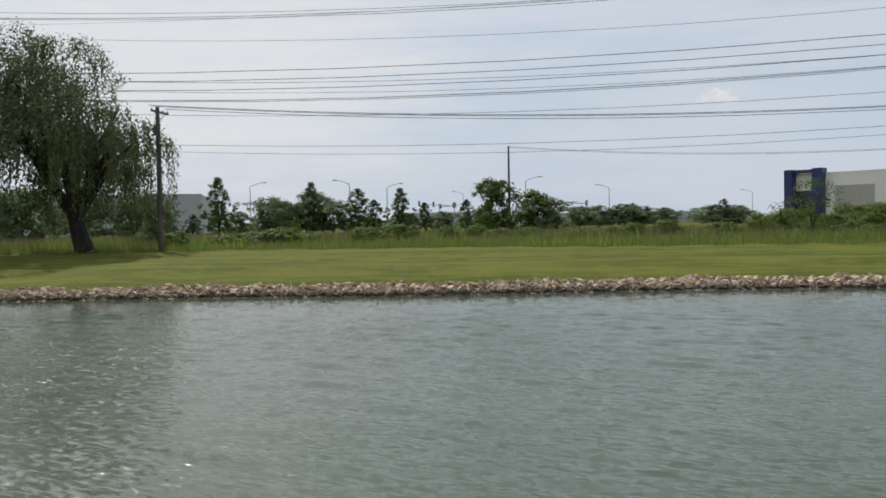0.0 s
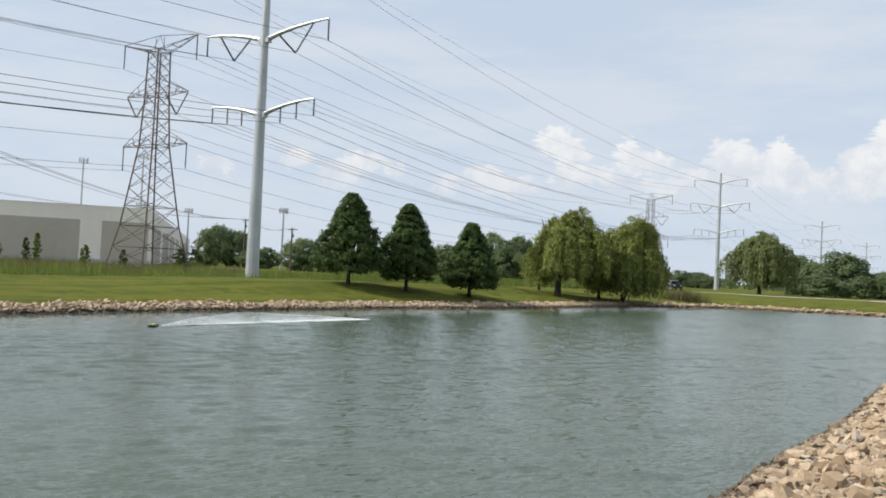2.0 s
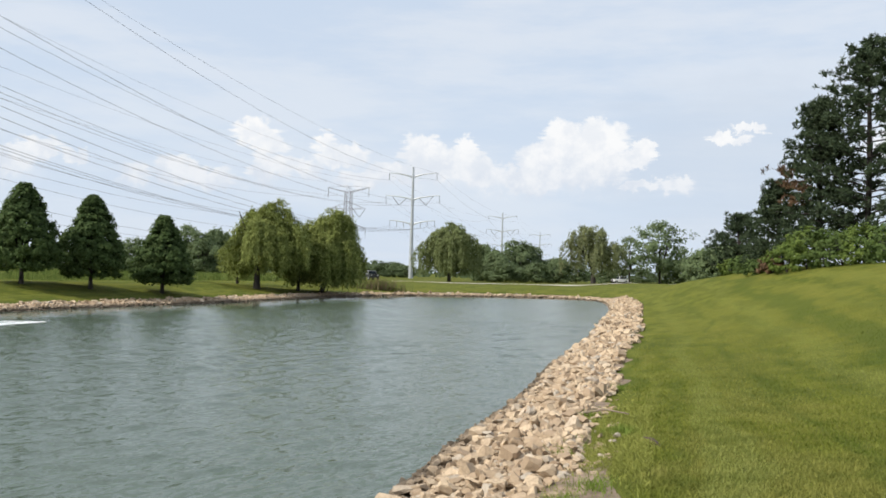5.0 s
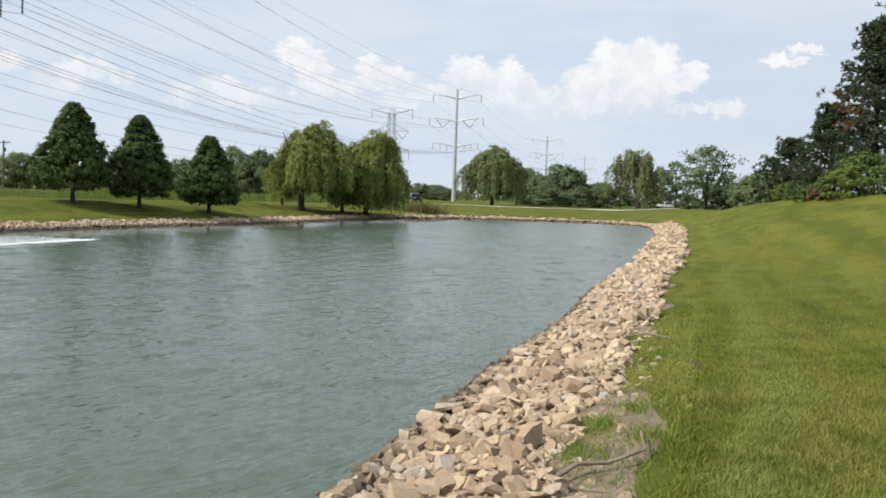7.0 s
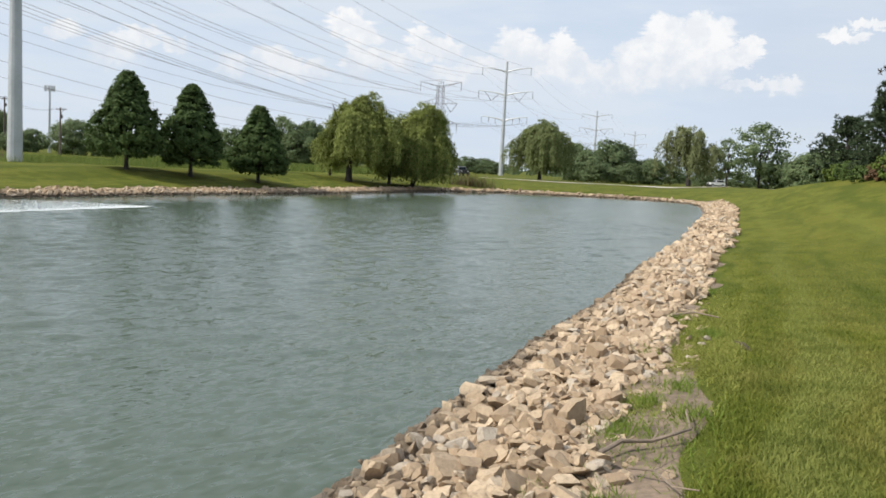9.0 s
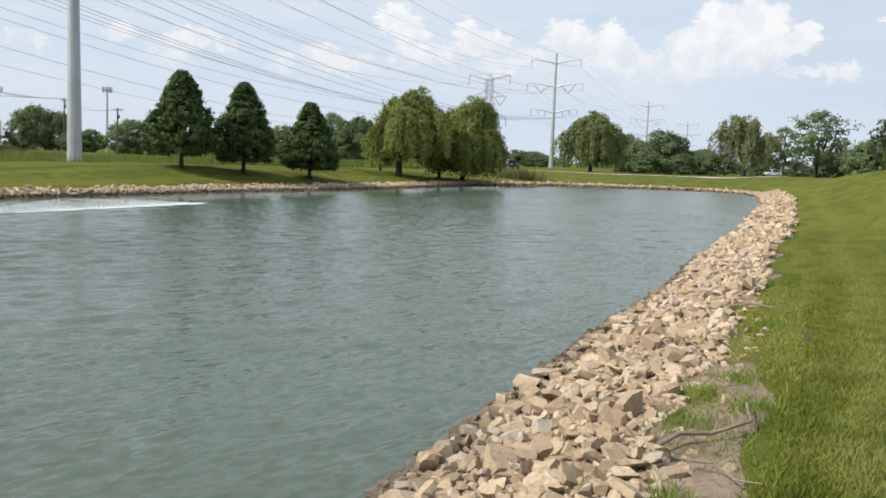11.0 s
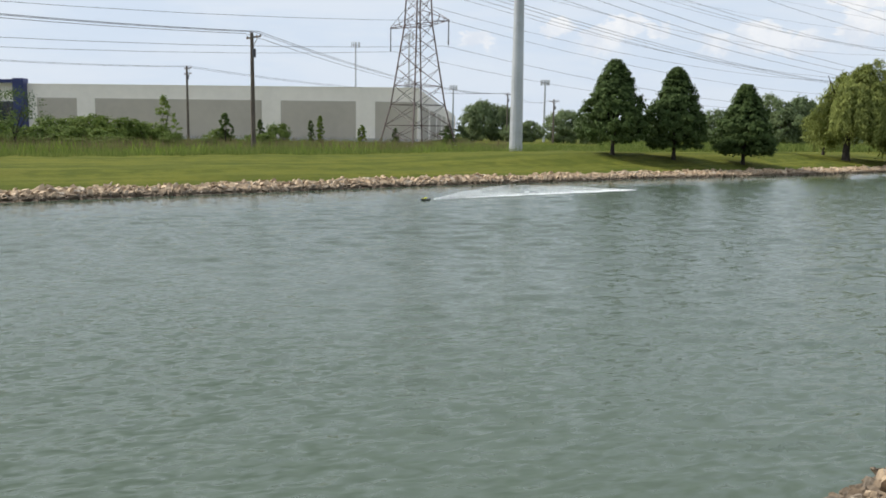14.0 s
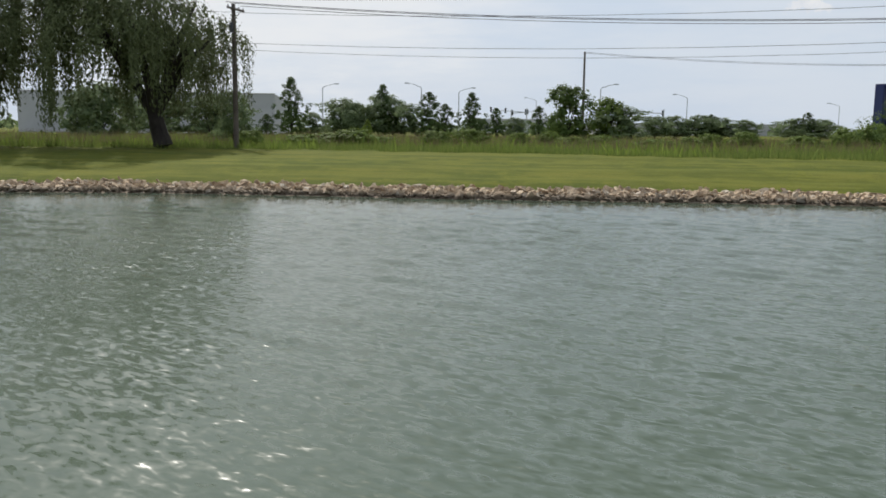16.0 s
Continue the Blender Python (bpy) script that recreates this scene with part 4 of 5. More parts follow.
def pine(x, y, high, wide, label, brown=False, tufts=750):
    """A ragged pine: whorled limbs with needle tufts towards their ends."""
    top = thing("pine_tree", x, y, ground_z(x, y) - 0.05, label, "tree", "pine trees")
    bm = bmesh.new()
    tube(bm, [(0, 0, -0.3), (0.1, 0, high * 0.5), (0, 0.1, high * 0.98)], [0.24, 0.17, 0.03], 9)
    cs, dead = [], []
    for k in range(int(high * 5.5)):
        z = high * (0.05 + 0.92 * k / (high * 5.5))
        u = z / high
        r = wide / 2 * np.interp(u, [0, 0.12, 0.4, 0.7, 1], [0.85, 1.0, 0.9, 0.6, 0.08]) * rng.uniform(0.65, 1.15)
        a = k * 2.4 + rng.uniform(-0.3, 0.3)
        end = Vector((r * math.cos(a), r * math.sin(a), z + r * rng.uniform(0.05, 0.35)))
        tube(bm, [(0, 0, z), end * 0.55 + Vector((0, 0, z * 0.45 - 0.05)), end], [0.055, 0.04, 0.012], 5)
        for q in range(int(tufts / (high * 5.5))):
            t = rng.uniform(0.35, 1.05)
            c = np.array([end.x * t, end.y * t, z + (end.z - z) * t]) + rng.normal(size=3) * np.array([0.32, 0.32, 0.2])
            (dead if brown and 0.36 < u < 0.50 and math.cos(a - 2.7) > 0.45 else cs).append(c)
    part("trunk", bm, BARK, top)

    def needles(list_of):
        c = np.repeat(np.array(list_of), 16, 0)
        d = rng.normal(size=c.shape) + np.array([0, 0, 0.5])
        d /= np.linalg.norm(d, axis=1)[:, None]
        side = np.cross(d, rng.normal(size=c.shape))
        side /= np.linalg.norm(side, axis=1)[:, None]
        long, w = d * rng.uniform(0.18, 0.36, (len(c), 1)), side * 0.05
        verts = np.stack([c - w * 0.5, c + w * 0.5, c + long * 0.6 + w, c + long, c + long * 0.6 - w][:4], 1).reshape(-1, 3)
        return verts, np.arange(4 * len(c)).reshape(-1, 4)

    part("needles", merged("needles", [needles(cs)], PINE), PINE, top)
    if dead:
        part("dead_needles", merged("dead_needles", [needles(dead)], PINE_BROWN), PINE_BROWN, top, "rust-brown dead needles")
    return top


OWN_SIZE = {}


def plant(proto, az, d, high, wide, turn, label=""):
    """Another tree like proto, scaled to a height and width."""
    x, y = at(az, d)
    own_high, own_wide = OWN_SIZE[proto.name]
    c = copy_thing(proto, pose(x, y, ground_z(x, y) - 0.03, 0, 0, turn))
    c.scale = (wide / own_wide, wide / own_wide, high / own_high)
    if label:
        c["label"] = label
    return c


# the lindens on the far bank
for az, d, high, wide, size in ((23.2, 66.5, 6.95, 5.1, "largest"), (19.37, 68.5, 6.85, 4.75, "slender"), (15.17, 72.0, 6.1, 4.6, "smallest")):
    linden(*at(az, d), high, wide, f"{size} dark green pyramidal linden on the mown bank")

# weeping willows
willow(*at(105.9, 62), 14.3, 17.6, "large grey-green weeping willow shading the bank", WILLOW_SHADED, 1500, 0.2, reach=(0.12, 0.56), puff=900, r0=0.66, leaf=0.27, grow=1.0, lumps=17, rough_top=1.0, skew=(-0.6, -3.5), lean=(0, -0.5))
willow(*at(118.5, 66), 13.0, 12.0, "dense grey-green weeping willow", WILLOW_SHADED, 420, 0.2, reach=(0.3, 0.62), puff=200, r0=0.4, leaf=0.4, grow=1.3)
willow(*at(9.35, 88), 8.9, 7.7, "yellow-green weeping willow by the water", WILLOW, 2000, 0.22, skew=(0.9, 0.3), reach=(0.25, 0.68), r0=0.36, lumps=20, rough_top=1.0, puff=260, ground_gap=(0.20, 0.36), leaf=0.3)
willow(*at(6.7, 93), 7.4, 4.6, "yellow-green weeping willow by the water", WILLOW, 800, 0.22, reach=(0.35, 0.75), r0=0.2, leaf=0.3)
willow(*at(5.2, 94), 8.9, 8.0, "yellow-green weeping willow with strands to the ground", WILLOW, 2000, 0.22, lean=(0.5, 0), reach=(0.35, 0.8), r0=0.28, lumps=20, rough_top=1.0, puff=260, ground_gap=(0.08, 0.34), leaf=0.3)
willow(*at(10.6, 97), 5.2, 3.6, "low yellow-green willow beside taller ones", WILLOW, 420, 0.2, reach=(0.3, 0.6), r0=0.16, leaf=0.3)
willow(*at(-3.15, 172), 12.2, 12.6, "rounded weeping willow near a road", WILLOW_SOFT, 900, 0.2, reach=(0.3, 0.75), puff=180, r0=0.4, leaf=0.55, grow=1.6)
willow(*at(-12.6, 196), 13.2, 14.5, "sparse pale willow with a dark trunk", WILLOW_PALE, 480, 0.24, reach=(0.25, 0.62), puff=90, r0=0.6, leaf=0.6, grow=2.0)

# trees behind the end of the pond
round_tree(*at(-16.8, 215), 14.8, 12.5, "tall open broad-leaved tree", HAZED_LEAF, count=120, leaf=0.7, clear=0.22, r0=0.3, ragged=0.6)
round_tree(*at(-14.9, 222), 11.5, 8.5, "pale open broad-leaved tree", HAZED_LEAF, count=60, leaf=0.6, clear=0.22, r0=0.25, ragged=0.6)

round_a = round_tree(*at(26.3, 175), 6.2, 8.4, "distant dense broad-leaved tree", HAZED_LEAF, count=190, per=30, leaf=0.46, clear=0.05, group="distant trees")
round_b = round_tree(*at(13.8, 172), 9.4, 7.4, "distant open broad-leaved tree", HAZED_LEAF, count=150, per=30, leaf=0.46, clear=0.1, ragged=0.7, group="distant trees")
spire_a = round_tree(*at(97.9, 150), 9.6, 5.0, "dark pointed tree beyond the meadow", LINDEN, count=170, per=24, leaf=0.36, clear=0.03, point=0.7, ragged=0.85, group="trees along the road")
bush_a = round_tree(*at(57.0, 92), 2.7, 4.0, "leafy green bush in the meadow", BUSH, name="bush", category="bush", count=130, per=26, leaf=0.24, clear=0.02, ragged=0.6,
                    group="meadow bushes", r0=0.05)
OWN_SIZE[round_a.name], OWN_SIZE[round_b.name], OWN_SIZE[spire_a.name], OWN_SIZE[bush_a.name] = (6.2, 8.4), (9.4, 7.4), (9.6, 5.0), (2.7, 4.0)

# bearing, distance, height, width
WEST_TREES = [(12.9, 168, 7.9, 7), (12.0, 175, 8.8, 7), (11.3, 180, 8.2, 7), (14.7, 176, 7.2, 7), (15.9, 170, 6.2, 6), (16.9, 172, 6.6, 6),
              (17.9, 178, 6.0, 6), (10.5, 178, 8.0, 7), (22.0, 172, 5.6, 6), (21.1, 170, 5.2, 6), (24.6, 170, 5.2, 6), (31.6, 205, 9.0, 8),
              (30.4, 205, 8.0, 7), (32.3, 215, 8.4, 7), (28.6, 190, 4.4, 6), (29.4, 190, 4.0, 6)]
NORTH_TREES = [(1.7, 260, 4.9, 8), (0.6, 270, 4.6, 8), (2.8, 265, 4.6, 8), (-0.3, 260, 3.6, 7), (-5.4, 200, 8.2, 8), (-6.2, 195, 6.6, 7),
               (-7.5, 205, 9.6, 10), (-8.2, 210, 8.8, 9), (-9.3, 215, 5.6, 9), (-10.2, 210, 5.8, 8), (-11.5, 220, 5.2, 8),
               (-13.8, 225, 4.6, 8), (-15.5, 235, 4.4, 8), (-17.6, 225, 6.2, 9), (-18.6, 215, 6.6, 9), (-19.4, 205, 6.4, 8),
               (-6.9, 190, 4.6, 7), (-8.9, 190, 4.4, 6)]
for az, d, high, wide in WEST_TREES + NORTH_TREES:
    plant(round_b if int(az * 10) % 2 else round_a, az, d, high, wide, az * 37)
for az, d, high, wide in ((94.6, 150, 6.2, 7.5), (93.9, 148, 5.4, 6), (92.0, 150, 7.0, 8.5), (90.6, 152, 5.6, 7), (96.6, 155, 4.0, 5), (85.8, 160, 3.4, 5), (83.4, 165, 3.6, 5), (76.8, 110, 4.4, 6.5),
                          (74.4, 175, 4.2, 7), (73.2, 180, 4.4, 7), (71.6, 182, 4.6, 8), (70.6, 184, 4.2, 7), (69.0, 186, 3.8, 6), (66.0, 190, 4.2, 8), (64.6, 190, 4.0, 7),
                          (103.0, 120, 5.6, 9), (106.0, 125, 5.4, 9), (109.5, 110, 6.0, 9), (101.6, 74, 4.4, 3.0)):
    plant(round_a if int(az * 10) % 2 else round_b, az, d, high, wide, az * 53, "dark leafy tree beyond the meadow")
for az, d, high, wide in ((92.0, 149, 8.6, 4.2), (89.0, 147, 7.4, 4.6), (87.95, 150, 5.6, 4.0), (86.2, 152, 7.6, 4.4), (84.6, 158, 5.2, 3.2), (81.8, 160, 5.6, 3.4), (71.0, 184, 4.8, 3.2), (65.4, 190, 5.4, 3.4),
                          (99.5, 140, 3.4, 3.0)):
    plant(spire_a, az, d, high, wide, az * 31)
round_tree(*at(80.0, 112), 6.9, 6.2, "bright green leafy tree in the meadow", BROAD, count=130, per=26, leaf=0.42, clear=0.04, ragged=0.4)
round_tree(*at(77.4, 110), 5.2, 5.4, "rounded green tree in the meadow", BUSH, count=110, per=24, leaf=0.4, clear=0.04, ragged=0.4)

# thicket before the warehouse
round_tree(*at(60.3, 78), 4.6, 5.6, "thin small tree before the warehouse", BROAD, "sapling", "tree", count=60, per=30, leaf=0.17, clear=0.22, ragged=0.9, r0=0.09)
for az, d, high, wide in ((61.6, 92, 2.4, 4), (58.4, 90, 2.6, 4), (56.0, 90, 2.9, 4.4), (54.6, 91, 2.7, 4), (53.6, 92, 2.5, 3.4), (52.4, 94, 2.2, 3.2), (57.4, 86, 1.9, 3.6), (55.4, 86, 1.7, 3.6),
                          (44.9, 112, 2.6, 3.2), (63.0, 96, 2.0, 4), (59.4, 84, 1.8, 4), (48.6, 108, 1.8, 3)):
    plant(bush_a, az, d, high, wide, az * 71)
for az, d, high, wide, mat, what in ((51.85, 104, 5.4, 3.0, WEED, "pale green upright sapling"), (48.2, 106, 3.6, 1.9, BROAD, "slim green sapling"), (46.0, 112, 3.0, 1.3, BROAD, "slim dark sapling"),
                                     (42.8, 112, 3.0, 0.9, BROAD, "slim dark sapling"), (42.2, 112, 3.6, 1.1, WEED, "pale green upright sapling"), (39.5, 113, 2.6, 1.2, WEED, "pale green upright sapling"),
                                     (37.3, 112, 2.2, 1.0, BROAD, "slim dark sapling"), (33.9, 112, 2.6, 2.0, BROAD, "slim dark sapling"), (93.0, 125, 2.6, 1.6, WEED, "pale green upright sapling")):
    round_tree(*at(az, d), high, wide, what + " in tall grass", mat, "sapling", "sapling", "meadow saplings", count=70, per=26, leaf=0.22, clear=0.08, point=0.6, r0=0.05)

# leafy clumps along the meadow's edge
for k in range(26):
    az, d = 44 + 60 * ((k * 0.618) % 1.0), 66 + 22 * ((k * 0.377) % 1.0)
    x, y = at(az, d)
    if from_shore([(x, y)])[0] > 22:
        plant(bush_a, az, d, 0.8 + 0.7 * ((k * 0.83) % 1.0), 1.6 + 2.2 * ((k * 0.29) % 1.0), k * 47.0, "low leafy clump in the tall meadow grass")

# pines and shrubs on the mound
pine(*at(-26.2, 61), 11.2, 6.4, "ragged dark pine with a dead brown limb", True, 1500)
pine(*at(-28.9, 60), 14.6, 9.6, "tall ragged dark pine on the mound", False, 2200)
pine(*at(-23.9, 66), 6.4, 4.8, "ragged dark pine on the mound", False, 1000)
pine(*at(-21.6, 76), 5.0, 5.4, "small dark pine on the mound", False, 700)
pine(*at(-33.0, 58), 13.5, 9.0, "tall ragged dark pine on the mound", False, 1200)
for az, d, high, wide in ((-20.0, 110, 4.2, 7), (-20.9, 95, 3.4, 6), (-21.8, 85, 2.7, 4.6)):
    plant(round_a, az, d, high, wide, az * 41, "dense green shrub on the mound")
for az, d, high, wide, mat in ((-21.2, 74, 1.2, 2.2, BUSH), (-22.0, 70, 1.3, 2.4, BROAD), (-22.7, 63, 1.0, 2.0, BROAD), (-23.6, 60, 1.1, 2.0, PINE_BROWN), (-24.5, 57, 1.9, 2.6, BUSH), (-25.6, 56, 2.5, 3.2, BUSH),
                               (-26.6, 55, 2.2, 2.8, BROAD), (-27.6, 53, 2.0, 2.6, BROAD), (-28.8, 52, 2.1, 2.8, BUSH), (-30.0, 50, 2.0, 2.8, BROAD)):
    round_tree(*at(az, d), high, wide, "clipped rounded shrub on the mound", mat, "shrub", "shrub", "shrubs on the mound", count=70, per=26, leaf=0.16, clear=0.02, ragged=0.15, r0=0.04)

# ---------------------------------------------------------------- grass


def blades(xy, high, width, mat, name, label, category, bend=0.35, lift=-0.02):
    """Single blades as slim triangles standing at the plan places."""
    count = len(xy)
    a = rng.uniform(0, 2 * math.pi, count)
    h = high * rng.uniform(0.5, 1.15, count)
    z = land(xy) + lift
    dx, dy = np.cos(a) * width / 2, np.sin(a) * width / 2
    b = rng.normal(size=(count, 2)) * (bend * h)[:, None]
    p = np.c_[xy, z]
    verts = np.stack([p + np.c_[dx, dy, 0 * h], p - np.c_[dx, dy, 0 * h], p + np.c_[b, h]], 1).reshape(-1, 3)
    ob = new(name, array_mesh(name, verts, np.arange(3 * count).reshape(-1, 3), mat))
    if mat is BLADE:
        ob.data.attributes.new("shore", "FLOAT", "POINT").data.foreach_set("value", np.repeat(from_shore(xy), 3).astype(np.float32))
    return tagged(ob, label, category, kind="stuff")


def spread_polar(count, az0, az1, d0, d1, power=1.0):
    az = np.radians(rng.uniform(az0, az1, count))
    d = d0 * (d1 / d0) ** (rng.uniform(0, 1, count) ** power)
    return np.c_[-np.sin(az) * d, np.cos(az) * d]


def meadow_edge(xy):
    az = np.degrees(np.arctan2(-xy[:, 0], xy[:, 1]))
    return np.interp(az, [4, 12, 22, 27, 35, 42, 60, 86, 104, 116], [22, 20, 21, 26, 20, 16.5, 17, 21, 23.2, 24]) + 0.7 * np.sin(az * 1.7)


xy = spread_polar(240000, 8, 116, 48, 135, 1.15)
s = from_shore(xy)
keep = (s > meadow_edge(xy)) & (s < 95)
xy = xy[keep]
lump = np.sin(xy[:, 0] * 0.31) * np.sin(xy[:, 1] * 0.23 + 1.0)
blades(xy, (0.55 + 0.2 * lump) * rng.uniform(0.5, 1.3, len(xy)), 0.034, MEADOW, "meadow_grass", "tall unmown green meadow grass", "grass", 0.25)
xy = spread_polar(20000, 4, 24, 96, 190, 1.0)
xy = xy[from_shore(xy) > np.interp(np.degrees(np.arctan2(-xy[:, 0], xy[:, 1])), [0, 4, 12, 24], [30, 20, 21, 22])]
blades(xy, np.full(len(xy), 0.9), 0.17, MEADOW, "north_meadow_grass", "tall unmown green grass behind the trees", "grass", 0.25)
xy = spread_polar(34000, 30, 116, 58, 130)
xy = xy[from_shore(xy) > meadow_edge(xy) + 6]
blades(xy, np.full(len(xy), 1.05), 0.035, DRY, "dry_stalks", "dry brown stalks standing in the meadow", "grass", 0.15)
xy = spread_polar(16000, 30, 116, 52, 110)
xy = xy[from_shore(xy) > meadow_edge(xy) + 0.5]
xy = xy[(np.sin(xy[:, 0] * 0.5) * np.sin(xy[:, 1] * 0.37 + np.sin(xy[:, 0] * 0.13)) > 0.2)]
blades(xy, rng.uniform(0.5, 1.2, len(xy)), 0.10, WEED, "meadow_weeds", "bright green leafy weeds in the meadow", "weeds", 0.3)

xy = spread_polar(170000, -36, -4, 5.2, 36, 0.95)
s = from_shore(xy)
edge = np.interp(xy[:, 1], [5, 8, 12, 16, 20, 30], [2.72, 2.98, 3.0, 2.72, 2.5, 2.55]) + 0.07 * np.sin(xy[:, 1] * 1.3) + 0.05 * np.sin(xy[:, 1] * 3.1) + rng.normal(size=len(xy)) * 0.07
xy = xy[s > edge]
dist = np.hypot(xy[:, 0], xy[:, 1])
blades(xy, 0.085 - 0.001 * dist, 0.011 + 0.0006 * dist.mean(), BLADE, "lawn_blades", "short mown green lawn grass", "grass", 0.5)

# a low belt of woods along the skyline
az = np.radians(rng.uniform(-42, 128, 420))
d = rng.uniform(300, 430, 420)
belt = np.c_[-np.sin(az) * d, np.cos(az) * d, 1.2 + rng.uniform(0.4, 3.2, 420) * np.where(az > radians(40), 0.8, 1.0)]
woods = new("far_woods", merged("far_woods", [clumps(belt, 3.2, 34, 1.5, 1.1, np.array([0.0, 0.0, -40.0]))], HAZED_LEAF))
tagged(woods, "low belt of distant green woods", "woods", kind="stuff")

# ---------------------------------------------------------------- road, cars, signals


def strip(name, points, width, lift, mat, label, category):
    """A ribbon laid on the ground along points."""
    verts, faces = [], []
    pts = []
    for a, b in zip(points, points[1:]):
        steps = max(2, int((Vector(b) - Vector(a)).length / 2))
        pts += [Vector(a).lerp(Vector(b), k / steps) for k in range(steps)]
    pts.append(Vector(points[-1]))
    for i, p in enumerate(pts):
        d = (pts[min(i + 1, len(pts) - 1)] - pts[max(i - 1, 0)]).normalized()
        nrm = Vector((-d.y, d.x))
        for q in (-0.5, 0.0, 0.5):
            x, y = p.x + nrm.x * width * q, p.y + nrm.y * width * q
            verts.append((x, y, ground_z(x, y) + lift + (0.02 if q == 0 else 0)))
    for i in range(len(pts) - 1):
        for k in range(2):
            a = 3 * i + k
            faces.append((a, a + 3, a + 4, a + 1))
    ob = new(name, link_mesh(name, verts, faces, mat, True))
    return tagged(ob, label, category, kind="structure")


strip("path", [at(0.5, 150), at(-4, 146), at(-9, 150), at(-14, 162), at(-19, 185)], 6.5, 0.10, PALE_PATH, "pale concrete path beyond the pond", "path")


def jeep(x, y, turn, label, paint):
    top = thing("car", x, y, ground_z(x, y) + 0.02, label, "car", "parked cars", turn)
    bm = bmesh.new()
    box(bm, 0, 0, 0.75, 1.75, 3.9, 0.55, bevel=0.08)
    box(bm, 0, -1.15, 1.05, 1.45, 1.4, 0.22, bevel=0.05)
    part("body", bm, paint, top)
    bm = box(bmesh.new(), 0, 0.55, 1.40, 1.55, 2.2, 0.72, bevel=0.1)
    part("cabin", bm, WHITE_PAINT if paint is WHITE_PAINT else GREY_WALL, top, "" if paint is WHITE_PAINT else "pale grey soft top")
    part("windscreen", box(bmesh.new(), 0, -0.56, 1.42, 1.36, 0.06, 0.5), DARK_GLASS, top, "dark glass windscreen")
    for sx in (-1, 1):
        part("side_window", box(bmesh.new(), sx * 0.785, 0.55, 1.45, 0.03, 1.7, 0.42), DARK_GLASS, top)
        part("headlight", bar(bmesh.new(), (sx * 0.58, -1.98, 0.92), (sx * 0.58, -1.9, 0.92), 0.11, sides=10), WHITE_PAINT, top, "round headlight")
        for sy in (-1.25, 1.25):
            wheel = part("wheel", bar(bmesh.new(), (sx * 0.72, sy, 0.4), (sx * 0.95, sy, 0.4), 0.4, sides=16), RUBBER, top)
            part("rim", bar(bmesh.new(), (sx * 0.90, sy, 0.4), (sx * 0.965, sy, 0.4), 0.21, sides=12), GALV, wheel)
    part("bumper", box(bmesh.new(), 0, -2.05, 0.6, 1.7, 0.16, 0.2, bevel=0.03), BLACK, top)
    part("grille", box(bmesh.new(), 0, -1.965, 0.92, 0.8, 0.05, 0.3), BLACK, top)
    return top


jeep(*at(2.0, 158), 22, "dark off-road car parked on the grass", BLACK)
jeep(*at(-5.6, 214), -70, "white car parked beyond the path", WHITE_PAINT)
jeep(*at(-14.3, 215), -80, "white car parked among trees", WHITE_PAINT)
jeep(*at(64.2, 215), 60, "white car on the road beyond the meadow", WHITE_PAINT)

for az, d, arm_turn, long in ((82.6, 215, 180, 9.0), (83.6, 225, 0, 7.0), (73.9, 215, 180, 11.0)):
    x, y = at(az, d)
    top = thing("traffic_signal", x, y, ground_z(x, y) - 0.05, "grey traffic signal mast with a long arm", "traffic light", "traffic signals", az + arm_turn)
    part("mast", tube(bmesh.new(), [(0, 0, 0), (0, 0, 6.6)], [0.16, 0.12], 8), GALV, top)
    part("arm", tube(bmesh.new(), [(0, 0, 5.6), (long, 0, 6.2)], [0.12, 0.06], 6), GALV, top)
    for k in (0.0, 0.55, 0.95):
        part("signal_head", box(bmesh.new(), long * k + 0.25, -0.2, 5.6 + 0.6 * k + 0.1, 0.45, 0.4, 1.3, bevel=0.06), BLACK, top, "black signal head")

# ---------------------------------------------------------------- the boat and its spray
boat = thing("model_boat", -21.0, 29.7, 0.0, "black and yellow radio-controlled model speedboat on the water", "model boat", turn=16)
bm = bmesh.new()
rings = []
for yy, w, keel, deck in ((-0.42, 0.12, -0.015, 0.07), (-0.2, 0.135, -0.03, 0.085), (0.05, 0.125, -0.03, 0.09), (0.25, 0.085, -0.01, 0.085), (0.38, 0.04, 0.02, 0.08), (0.46, 0.006, 0.06, 0.072)):
    rings.append([bm.verts.new(p) for p in ((0, yy, keel), (w, yy, keel + 0.04), (w * 1.05, yy, deck - 0.015), (w * 0.6, yy, deck), (-w * 0.6, yy, deck), (-w * 1.05, yy, deck - 0.015), (-w, yy, keel + 0.04))])
for a, b in zip(rings, rings[1:]):
    for k in range(7):
        bm.faces.new((a[k], a[(k + 1) % 7], b[(k + 1) % 7], b[k]))
bm.faces.new(rings[0][::-1])
bm.faces.new(rings[-1])
hull = part("hull", bm, BLACK, boat, "black hull")
bm = bmesh.new()
bmesh.ops.create_uvsphere(bm, u_segments=14, v_segments=8, radius=1, matrix=Matrix.Translation((0, -0.1, 0.09)) @ Matrix.Diagonal((0.06, 0.16, 0.04, 1)))
part("canopy", bm, YELLOW, boat, "yellow canopy")
part("stern_plate", box(bmesh.new(), 0, -0.36, 0.092, 0.2, 0.1, 0.012), YELLOW, boat, "yellow stern plate")
part("rudder", box(bmesh.new(), 0.04, -0.46, 0.0, 0.012, 0.07, 0.1), BLACK, boat)
for row in boat.children:
    row.rotation_euler = (0, 0, 0)

